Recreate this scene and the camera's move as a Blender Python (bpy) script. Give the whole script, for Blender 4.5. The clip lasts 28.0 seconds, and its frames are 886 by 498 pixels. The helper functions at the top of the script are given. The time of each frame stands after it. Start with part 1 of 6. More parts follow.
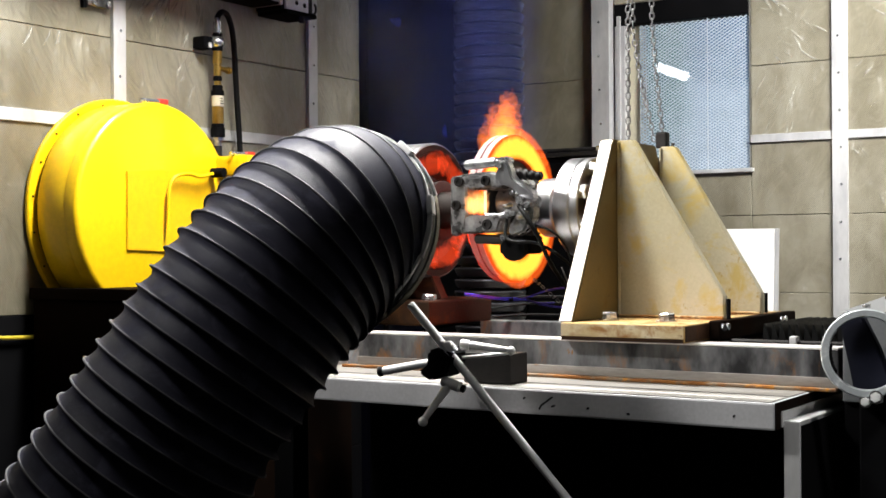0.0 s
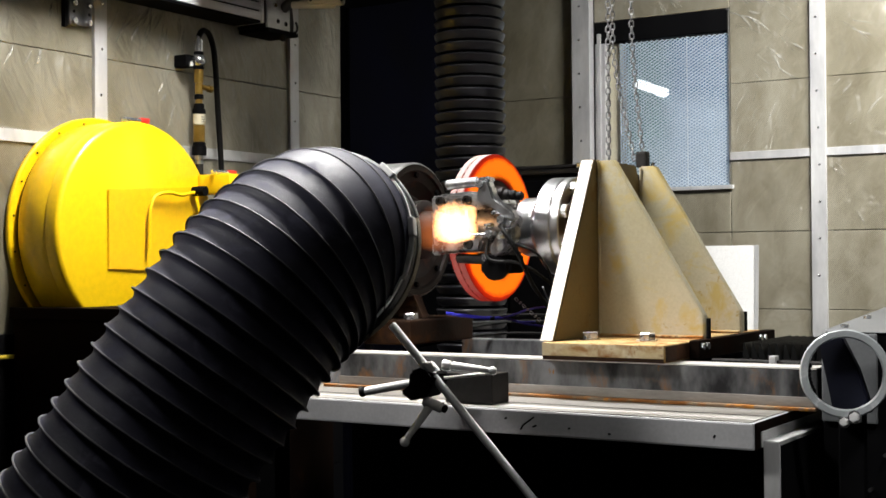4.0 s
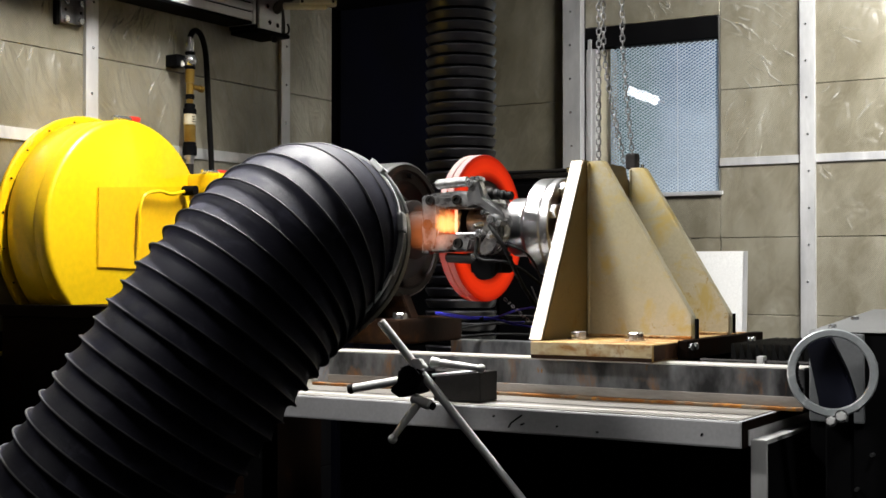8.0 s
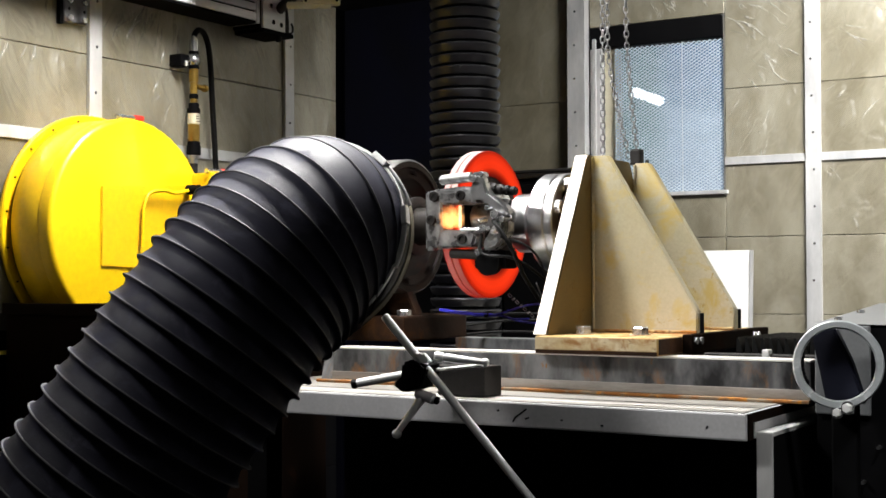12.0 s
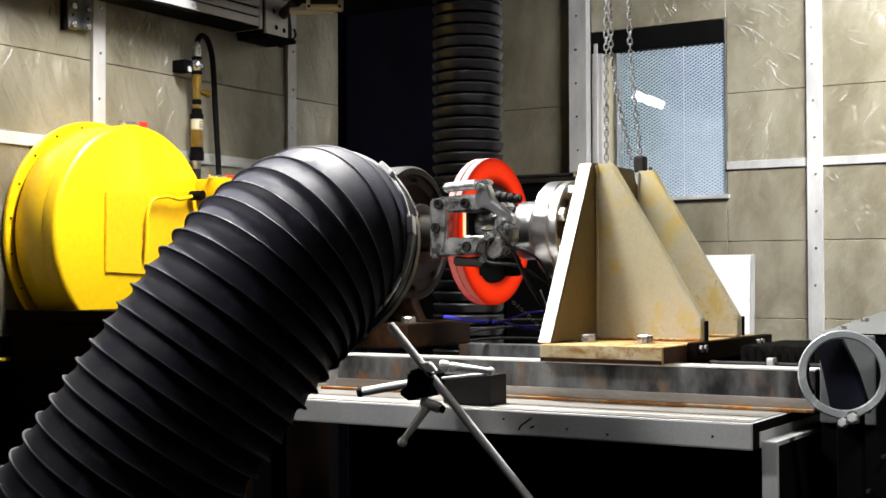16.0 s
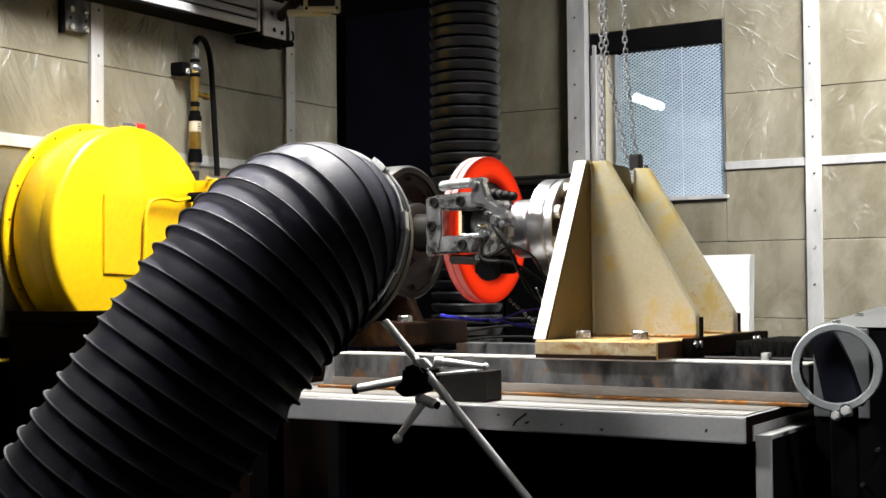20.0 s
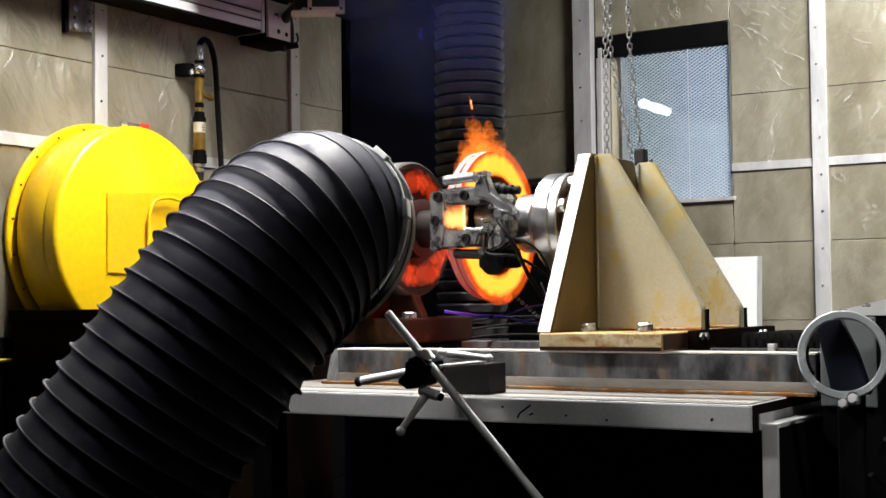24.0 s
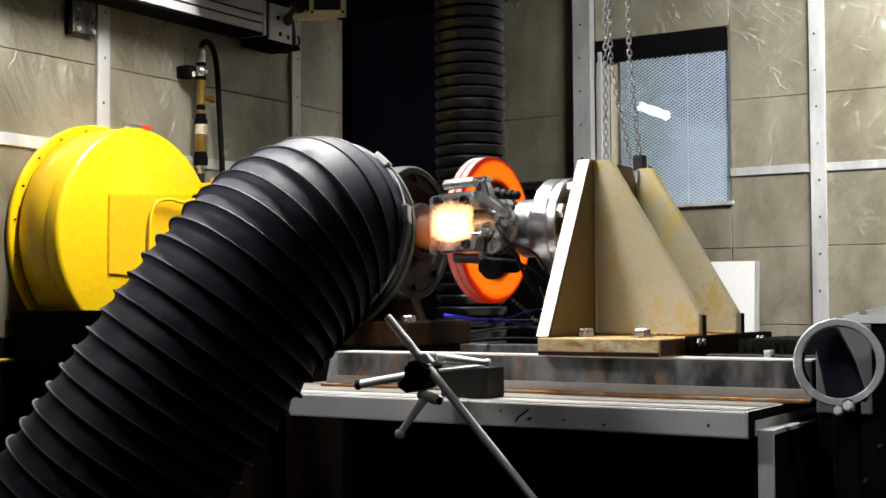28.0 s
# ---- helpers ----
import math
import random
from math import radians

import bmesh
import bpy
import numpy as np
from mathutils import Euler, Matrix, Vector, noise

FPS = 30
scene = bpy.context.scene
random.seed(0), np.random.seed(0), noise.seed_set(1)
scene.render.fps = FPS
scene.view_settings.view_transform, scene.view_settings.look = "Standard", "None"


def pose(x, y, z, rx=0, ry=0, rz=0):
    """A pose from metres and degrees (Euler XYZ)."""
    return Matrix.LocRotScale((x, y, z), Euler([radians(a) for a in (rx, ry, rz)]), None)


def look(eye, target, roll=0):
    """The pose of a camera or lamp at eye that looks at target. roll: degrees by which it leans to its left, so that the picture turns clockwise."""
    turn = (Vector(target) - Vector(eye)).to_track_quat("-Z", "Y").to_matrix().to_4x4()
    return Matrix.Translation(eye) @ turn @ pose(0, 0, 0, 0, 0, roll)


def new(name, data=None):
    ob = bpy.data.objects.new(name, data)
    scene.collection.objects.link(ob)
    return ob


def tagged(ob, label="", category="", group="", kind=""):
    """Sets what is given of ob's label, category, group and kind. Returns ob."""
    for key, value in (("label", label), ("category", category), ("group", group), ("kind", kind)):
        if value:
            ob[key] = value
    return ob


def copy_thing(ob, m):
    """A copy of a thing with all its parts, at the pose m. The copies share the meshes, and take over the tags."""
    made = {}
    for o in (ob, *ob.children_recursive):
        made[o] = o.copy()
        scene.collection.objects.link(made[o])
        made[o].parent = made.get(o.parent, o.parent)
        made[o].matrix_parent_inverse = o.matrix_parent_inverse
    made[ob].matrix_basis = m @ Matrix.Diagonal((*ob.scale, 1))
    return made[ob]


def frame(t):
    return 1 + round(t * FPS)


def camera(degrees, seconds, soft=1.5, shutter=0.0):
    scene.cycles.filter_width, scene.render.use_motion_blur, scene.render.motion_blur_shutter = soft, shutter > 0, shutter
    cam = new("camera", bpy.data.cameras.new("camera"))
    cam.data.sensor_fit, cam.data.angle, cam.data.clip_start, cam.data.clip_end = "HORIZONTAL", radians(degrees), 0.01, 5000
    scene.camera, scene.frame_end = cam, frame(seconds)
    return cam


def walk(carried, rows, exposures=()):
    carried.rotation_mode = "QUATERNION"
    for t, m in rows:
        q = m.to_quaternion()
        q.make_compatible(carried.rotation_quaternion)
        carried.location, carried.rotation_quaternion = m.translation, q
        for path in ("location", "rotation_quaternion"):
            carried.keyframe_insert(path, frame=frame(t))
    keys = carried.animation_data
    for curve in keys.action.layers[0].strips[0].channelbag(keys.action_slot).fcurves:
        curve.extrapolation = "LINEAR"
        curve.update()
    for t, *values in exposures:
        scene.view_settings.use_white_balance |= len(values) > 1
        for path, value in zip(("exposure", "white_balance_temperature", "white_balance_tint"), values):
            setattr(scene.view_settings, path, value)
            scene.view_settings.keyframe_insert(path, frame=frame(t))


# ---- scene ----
# ---- camera ----
cam = camera(36.7, 28.0, soft=1.6, shutter=0.5)
PATH = [
    (0, (0.108, -0.153, 1.3), (-0.969, 1.532, 1.299), -0.4),
    (0.5, (0.104, -0.15, 1.306), (-0.971, 1.536, 1.306), -0.2),
    (1, (0.102, -0.147, 1.31), (-0.973, 1.54, 1.311), -0.4),
    (1.5, (0.11, -0.146, 1.31), (-0.965, 1.541, 1.315), -0.7),
    (2, (0.112, -0.158, 1.314), (-0.956, 1.534, 1.32), -0.6),
    (2.5, (0.11, -0.165, 1.319), (-0.951, 1.531, 1.327), -0.6),
    (3, (0.113, -0.17, 1.317), (-0.94, 1.53, 1.328), -0.4),
    (3.5, (0.115, -0.166, 1.317), (-0.94, 1.533, 1.333), -0.5),
    (5.5, (0.101, -0.157, 1.308), (-0.943, 1.549, 1.331), -0.2),
    (6, (0.103, -0.16, 1.305), (-0.941, 1.547, 1.331), -0.1),
    (6.5, (0.107, -0.164, 1.303), (-0.933, 1.544, 1.33), -0.2),
    (7, (0.113, -0.163, 1.303), (-0.93, 1.544, 1.331), -0.2),
    (7.5, (0.116, -0.165, 1.298), (-0.923, 1.544, 1.328), 0.1),
    (8, (0.115, -0.164, 1.29), (-0.925, 1.544, 1.323), 0.0),
    (8.5, (0.111, -0.151, 1.275), (-0.933, 1.554, 1.315), 0.1),
    (9, (0.112, -0.144, 1.264), (-0.934, 1.56, 1.308), 0.2),
    (9.5, (0.113, -0.143, 1.257), (-0.936, 1.559, 1.304), 0.3),
    (10, (0.113, -0.15, 1.254), (-0.935, 1.553, 1.302), 0.3),
    (10.5, (0.115, -0.154, 1.254), (-0.932, 1.55, 1.301), 0.1),
    (11, (0.114, -0.153, 1.256), (-0.932, 1.551, 1.301), -0.0),
    (11.5, (0.116, -0.152, 1.259), (-0.932, 1.551, 1.305), -0.2),
    (12, (0.115, -0.153, 1.262), (-0.933, 1.55, 1.306), -0.2),
    (12.5, (0.113, -0.157, 1.265), (-0.932, 1.548, 1.308), -0.0),
    (14.5, (0.107, -0.163, 1.273), (-0.939, 1.542, 1.316), -0.6),
    (15, (0.103, -0.163, 1.275), (-0.939, 1.544, 1.317), -0.3),
    (15.5, (0.1, -0.161, 1.279), (-0.946, 1.543, 1.322), -0.3),
    (16, (0.105, -0.167, 1.282), (-0.94, 1.537, 1.325), -0.2),
    (16.5, (0.11, -0.173, 1.285), (-0.934, 1.533, 1.326), -0.1),
    (17, (0.112, -0.17, 1.284), (-0.933, 1.534, 1.326), -0.1),
    (17.5, (0.114, -0.173, 1.282), (-0.927, 1.535, 1.324), -0.1),
    (18, (0.123, -0.171, 1.281), (-0.919, 1.536, 1.323), -0.2),
    (18.5, (0.128, -0.174, 1.279), (-0.915, 1.532, 1.322), -0.4),
    (19, (0.131, -0.174, 1.274), (-0.911, 1.532, 1.319), -0.3),
    (19.5, (0.127, -0.17, 1.266), (-0.92, 1.533, 1.317), -0.2),
    (20, (0.129, -0.161, 1.259), (-0.923, 1.539, 1.313), -0.5),
    (20.5, (0.132, -0.157, 1.242), (-0.924, 1.541, 1.303), -0.7),
    (21, (0.131, -0.154, 1.23), (-0.923, 1.545, 1.294), -0.7),
    (21.5, (0.123, -0.146, 1.22), (-0.929, 1.553, 1.291), -0.8),
    (23.5, (0.128, -0.142, 1.204), (-0.932, 1.553, 1.282), -0.8),
    (24, (0.129, -0.137, 1.204), (-0.934, 1.555, 1.284), -0.7),
    (24.5, (0.129, -0.138, 1.205), (-0.934, 1.555, 1.285), -0.6),
    (25, (0.127, -0.14, 1.205), (-0.935, 1.553, 1.285), -0.6),
    (25.5, (0.127, -0.139, 1.204), (-0.937, 1.553, 1.285), -0.4),
    (26, (0.127, -0.142, 1.205), (-0.934, 1.552, 1.285), -0.5),
    (26.5, (0.128, -0.15, 1.208), (-0.93, 1.545, 1.286), -0.4),
    (27, (0.132, -0.158, 1.212), (-0.927, 1.537, 1.29), -0.4),
    (27.5, (0.133, -0.155, 1.211), (-0.926, 1.54, 1.292), -0.3),
    (28, (0.139, -0.158, 1.215), (-0.922, 1.535, 1.294), -0.3),
]
walk(cam, [(t, look(eye, target, roll)) for t, eye, target, roll in PATH],
     exposures=[(0.0, 0.05), (1.0, -0.2), (3.0, -0.2), (6.0, -0.44), (8.0, -0.40), (10.0, -0.06), (12.0, -0.02), (20.5, -0.02), (24.0, -0.22), (28.0, -0.36)])

# ---- world and lights ----
world = bpy.data.worlds.new("world")
scene.world = world
world.use_nodes = True
world.node_tree.nodes["Background"].inputs[0].default_value = (0.02, 0.022, 0.028, 1)
world.node_tree.nodes["Background"].inputs[1].default_value = 0.06


def area_lamp(name, eye, target, wide, deep, watts, colour, spread):
    data = bpy.data.lights.new(name, "AREA")
    data.shape, data.size, data.size_y, data.energy, data.color = "RECTANGLE", wide, deep, watts, colour
    data.spread = radians(spread)
    ob = new(name, data)
    ob.matrix_basis = look(eye, target)
    return ob


CEIL = 3.05
# place, aim, length, watts, spread
# all unseen; aims and cones tuned, the last an added fill light
LAMPS = [((-1.80, 2.55, 2.86), (-1.88, 2.10, 1.2), 0.9, 103, 142), ((-0.35, 3.85, 2.86), (-1.15, 4.894, 1.45), 0.9, 70, 120), ((-2.45, 0.95, 2.86), (-1.15, 2.5, 1.3), 0.5, 7.5, 66),
         ((0.3, 1.6, 2.86), (-0.2, 2.55, 1.0), 0.5, 5.5, 60)]
for eye, aim, length, watts, spread in LAMPS:
    area_lamp("tube_light", eye, aim, length, 0.22, watts, (1.0, 0.985, 0.95), spread)

# ---- materials ----


def ramp_node(nt, fac, stops):
    r = nt.nodes.new("ShaderNodeValToRGB")
    while len(r.color_ramp.elements) < len(stops):
        r.color_ramp.elements.new(0.5)
    for e, (p, c) in zip(r.color_ramp.elements, stops):
        e.position, e.color = p, (*c, 1)
    nt.links.new(fac, r.inputs[0])
    return r.outputs[0]


def noise_node(nt, vec, scale, detail=4.0, rough=0.55, distortion=0.0):
    n = nt.nodes.new("ShaderNodeTexNoise")
    n.inputs["Scale"].default_value, n.inputs["Detail"].default_value = scale, detail
    n.inputs["Roughness"].default_value, n.inputs["Distortion"].default_value = rough, distortion
    nt.links.new(vec, n.inputs["Vector"])
    return n.outputs["Fac"]


def math_node(nt, op, a, b=None, clamp=False):
    m = nt.nodes.new("ShaderNodeMath")
    m.operation, m.use_clamp = op, clamp
    for i, v in enumerate((a, b)):
        if v is None:
            continue
        if isinstance(v, (int, float)):
            m.inputs[i].default_value = v
        else:
            nt.links.new(v, m.inputs[i])
    return m.outputs[0]


def stretched(nt, vec, sx, sy, sz):
    m = nt.nodes.new("ShaderNodeMapping")
    m.inputs["Scale"].default_value = (sx, sy, sz)
    nt.links.new(vec, m.inputs["Vector"])
    return m.outputs[0]


def mix_rgb(nt, fac, a, b, kind="MIX"):
    m = nt.nodes.new("ShaderNodeMix")
    m.data_type, m.blend_type = "RGBA", kind
    for i, v in ((0, fac), (6, a), (7, b)):
        if isinstance(v, (int, float)):
            m.inputs[i].default_value = v
        elif isinstance(v, tuple):
            m.inputs[i].default_value = (*v, 1)
        else:
            nt.links.new(v, m.inputs[i])
    return m.outputs[2]


def bump_node(nt, height, strength, distance, normal=None):
    b = nt.nodes.new("ShaderNodeBump")
    b.inputs["Strength"].default_value, b.inputs["Distance"].default_value = strength, distance
    nt.links.new(height, b.inputs["Height"])
    if normal is not None:
        nt.links.new(normal, b.inputs["Normal"])
    return b.outputs[0]


def surface(name, c, c2=None, scale=6.0, rough=0.5, metal=0.0, spots=None, spot_at=0.62, spot_scale=9.0, bump=0.15, bscale=160.0,
            coat=0.0, specular=0.5, streak=None, specks=None):
    """A painted, metal or rubber surface: broad tone change, stains of a second colour, fine grain."""
    m = bpy.data.materials.new(name)
    m.use_nodes = True
    nt = m.node_tree
    p = nt.nodes["Principled BSDF"]
    co = nt.nodes.new("ShaderNodeTexCoord").outputs["Object"]
    if streak:
        co = stretched(nt, co, *streak)
    c2 = c2 or tuple(v * 0.72 for v in c)
    broad = noise_node(nt, co, scale, 5)
    col = ramp_node(nt, broad, [(0.32, c2), (0.68, c)])
    fine = noise_node(nt, co, bscale, 3)
    col = mix_rgb(nt, 0.25, col, ramp_node(nt, fine, [(0.3, (0.55,) * 3), (0.7, (1.0,) * 3)]), "MULTIPLY")
    rgh = math_node(nt, "MULTIPLY_ADD", broad, 0.3)
    rgh.node.inputs[2].default_value = rough - 0.15
    if specks:
        tint, fleck, at = specks
        near = noise_node(nt, co, fleck, 6, 0.7)
        where = noise_node(nt, co, 4.0, 2)
        k = math_node(nt, "ADD", near, math_node(nt, "MULTIPLY", math_node(nt, "SUBTRACT", where, 0.5), 0.5))
        col = mix_rgb(nt, ramp_node(nt, k, [(at - 0.03, (0, 0, 0)), (at + 0.03, (1, 1, 1))]), col, tint)
    if spots:
        s = noise_node(nt, co, spot_scale, 8, 0.65, 0.6)
        mask = ramp_node(nt, s, [(spot_at - 0.05, (0, 0, 0)), (spot_at + 0.07, (1, 1, 1))])
        col = mix_rgb(nt, mask, col, spots)
        met = math_node(nt, "MULTIPLY", math_node(nt, "SUBTRACT", 1.0, mask), metal)
        nt.links.new(met, p.inputs["Metallic"])
        rgh = math_node(nt, "ADD", rgh, math_node(nt, "MULTIPLY", mask, 0.25), True)
    else:
        p.inputs["Metallic"].default_value = metal
    nt.links.new(col, p.inputs["Base Color"])
    nt.links.new(rgh, p.inputs["Roughness"])
    p.inputs["Coat Weight"].default_value = coat
    p.inputs["Specular IOR Level"].default_value = specular
    if bump:
        nt.links.new(bump_node(nt, fine, bump, 0.002), p.inputs["Normal"])
    return m


def glow(name, inner, strength, base=(0.05, 0.03, 0.03), dark=None, radial=None):
    """Hot metal that shines of itself; radial: axis radii between which it is hottest."""
    m = bpy.data.materials.new(name)
    m.use_nodes = True
    nt = m.node_tree
    p = nt.nodes["Principled BSDF"]
    p.inputs["Base Color"].default_value = (*base, 1)
    p.inputs["Roughness"].default_value = 0.8
    p.inputs["Specular IOR Level"].default_value = 0.05
    co = nt.nodes.new("ShaderNodeTexCoord").outputs["Object"]
    n = noise_node(nt, co, 14, 4)
    col = ramp_node(nt, n, [(0.3, dark or tuple(v * 0.75 for v in inner)), (0.7, inner)])
    if radial:
        sep = nt.nodes.new("ShaderNodeSeparateXYZ")
        nt.links.new(co, sep.inputs[0])
        r = math_node(nt, "SQRT", math_node(nt, "ADD", math_node(nt, "POWER", sep.outputs[1], 2.0), math_node(nt, "POWER", sep.outputs[2], 2.0)))
        k = math_node(nt, "DIVIDE", math_node(nt, "SUBTRACT", r, radial[0]), radial[1] - radial[0])
        tone = ramp_node(nt, k, [(0.0, (0.06, 0.03, 0.03)), (0.14, (0.30, 0.18, 0.18)), (0.36, (0.95, 0.92, 0.92)), (0.55, (1, 1, 1)), (0.78, (0.85, 0.7, 0.7)), (1.0, (0.26, 0.13, 0.13))])
        col = mix_rgb(nt, 1.0, col, tone, "MULTIPLY")
    nt.links.new(col, p.inputs["Emission Color"])
    p.inputs["Emission Strength"].default_value = strength
    return m


def fire(name, colour, strength, scale, cover=0.5, soft=0.25, rag=1.3):
    """A film of fire or glow: light added to what lies behind, ragged and gone towards the rim of the piece."""
    m = bpy.data.materials.new(name)
    m.use_nodes = True
    nt = m.node_tree
    nt.nodes.remove(nt.nodes["Principled BSDF"])
    tc = nt.nodes.new("ShaderNodeTexCoord")
    uv = tc.outputs["UV"]
    sep = nt.nodes.new("ShaderNodeSeparateXYZ")
    nt.links.new(uv, sep.inputs[0])
    n = noise_node(nt, tc.outputs["Object"], scale, 5, 0.6, 0.8)
    edge = math_node(nt, "MULTIPLY", math_node(nt, "SUBTRACT", 1.0, sep.outputs[1]), sep.outputs[0])
    k = math_node(nt, "ADD", edge, math_node(nt, "MULTIPLY", math_node(nt, "SUBTRACT", n, 0.5), rag))
    dens = ramp_node(nt, k, [(cover - soft, (0, 0, 0)), (cover + soft, (1, 1, 1))])
    em = nt.nodes.new("ShaderNodeEmission")
    em.inputs[0].default_value = (*colour, 1)
    nt.links.new(math_node(nt, "MULTIPLY", dens, strength), em.inputs[1])
    tr = nt.nodes.new("ShaderNodeBsdfTransparent")
    add = nt.nodes.new("ShaderNodeAddShader")
    nt.links.new(em.outputs[0], add.inputs[0])
    nt.links.new(tr.outputs[0], add.inputs[1])
    nt.links.new(add.outputs[0], nt.nodes["Material Output"].inputs[0])
    return m


def smoke_film(name, colour, most, scale):
    m = bpy.data.materials.new(name)
    m.use_nodes = True
    nt = m.node_tree
    nt.nodes.remove(nt.nodes["Principled BSDF"])
    tc = nt.nodes.new("ShaderNodeTexCoord")
    sep = nt.nodes.new("ShaderNodeSeparateXYZ")
    nt.links.new(tc.outputs["UV"], sep.inputs[0])
    n = noise_node(nt, tc.outputs["Object"], scale, 3, 0.5, 0.5)
    d = math_node(nt, "MULTIPLY", math_node(nt, "MULTIPLY", sep.outputs[0], ramp_node(nt, n, [(0.3, (0.15,) * 3), (0.7, (1,) * 3)])), most)
    df = nt.nodes.new("ShaderNodeBsdfTranslucent")
    df.inputs[0].default_value = (*colour, 1)
    tr = nt.nodes.new("ShaderNodeBsdfTransparent")
    mx = nt.nodes.new("ShaderNodeMixShader")
    nt.links.new(d, mx.inputs[0])
    nt.links.new(tr.outputs[0], mx.inputs[1])
    nt.links.new(df.outputs[0], mx.inputs[2])
    nt.links.new(mx.outputs[0], nt.nodes["Material Output"].inputs[0])
    return m


def perforated(name, c, c2):
    """Olive-grey perforated sheet behind a wrinkled clear film."""
    m = bpy.data.materials.new(name)
    m.use_nodes = True
    nt = m.node_tree
    p = nt.nodes["Principled BSDF"]
    co = nt.nodes.new("ShaderNodeTexCoord").outputs["Object"]
    sep = nt.nodes.new("ShaderNodeSeparateXYZ")
    nt.links.new(co, sep.inputs[0])
    across = math_node(nt, "ADD", sep.outputs[0], sep.outputs[1])
    k = 2 * math.pi / 0.0075
    dots = math_node(nt, "MULTIPLY", math_node(nt, "SINE", math_node(nt, "MULTIPLY", across, k)), math_node(nt, "SINE", math_node(nt, "MULTIPLY", sep.outputs[2], k)))
    hole = ramp_node(nt, dots, [(0.25, (1, 1, 1)), (0.6, (0.62, 0.62, 0.62))])
    broad = noise_node(nt, stretched(nt, co, 1, 1, 0.55), 2.3, 5, 0.6)
    info = nt.nodes.new("ShaderNodeObjectInfo")
    col = ramp_node(nt, broad, [(0.3, c2), (0.7, c)])
    col = mix_rgb(nt, 1.0, col, ramp_node(nt, info.outputs["Random"], [(0.0, (0.88, 0.87, 0.84)), (1.0, (1.05, 1.05, 1.05))]), "MULTIPLY")
    grime = noise_node(nt, stretched(nt, co, 1.6, 1.6, 0.9), 5, 6, 0.65, 0.5)
    col = mix_rgb(nt, 0.7, col, ramp_node(nt, grime, [(0.33, (0.5, 0.46, 0.37)), (0.6, (1, 1, 1))]), "MULTIPLY")
    col = mix_rgb(nt, 1.0, col, hole, "MULTIPLY")
    nt.links.new(col, p.inputs["Base Color"])
    p.inputs["Roughness"].default_value = 0.5
    p.inputs["Metallic"].default_value = 0.25
    p.inputs["Coat Weight"].default_value = 0.85
    p.inputs["Coat Roughness"].default_value = 0.42
    turned = nt.nodes.new("ShaderNodeMapping")
    turned.vector_type = "TEXTURE"
    turned.inputs["Rotation"].default_value = (0.4, 0.5, 0.0)
    turned.inputs["Scale"].default_value = (0.22, 0.22, 2.2)
    nt.links.new(co, turned.inputs["Vector"])
    fold = noise_node(nt, turned.outputs[0], 3.4, 2.5, 0.6, 0.8)
    fold2 = noise_node(nt, co, 2.2, 1.5, 0.5, 0.4)
    h = math_node(nt, "ADD", fold, math_node(nt, "MULTIPLY", fold2, 1.4))
    film = bump_node(nt, h, 1.0, 0.04)
    nt.links.new(film, p.inputs["Coat Normal"])
    nt.links.new(bump_node(nt, dots, 0.12, 0.002), p.inputs["Normal"])
    return m


def clear_film(name):
    """Pale, mostly see-through ridges: the glints of crumpled clear film put into colour."""
    m = bpy.data.materials.new(name)
    m.use_nodes = True
    nt = m.node_tree
    p = nt.nodes["Principled BSDF"]
    p.inputs["Base Color"].default_value = (0.62, 0.61, 0.56, 1)
    p.inputs["Roughness"].default_value = 0.3
    p.inputs["Specular IOR Level"].default_value = 0.9
    co = nt.nodes.new("ShaderNodeTexCoord").outputs["Object"]
    n = noise_node(nt, co, 30, 3)
    nt.links.new(ramp_node(nt, n, [(0.35, (0.04,) * 3), (0.7, (0.36,) * 3)]), p.inputs["Alpha"])
    return m


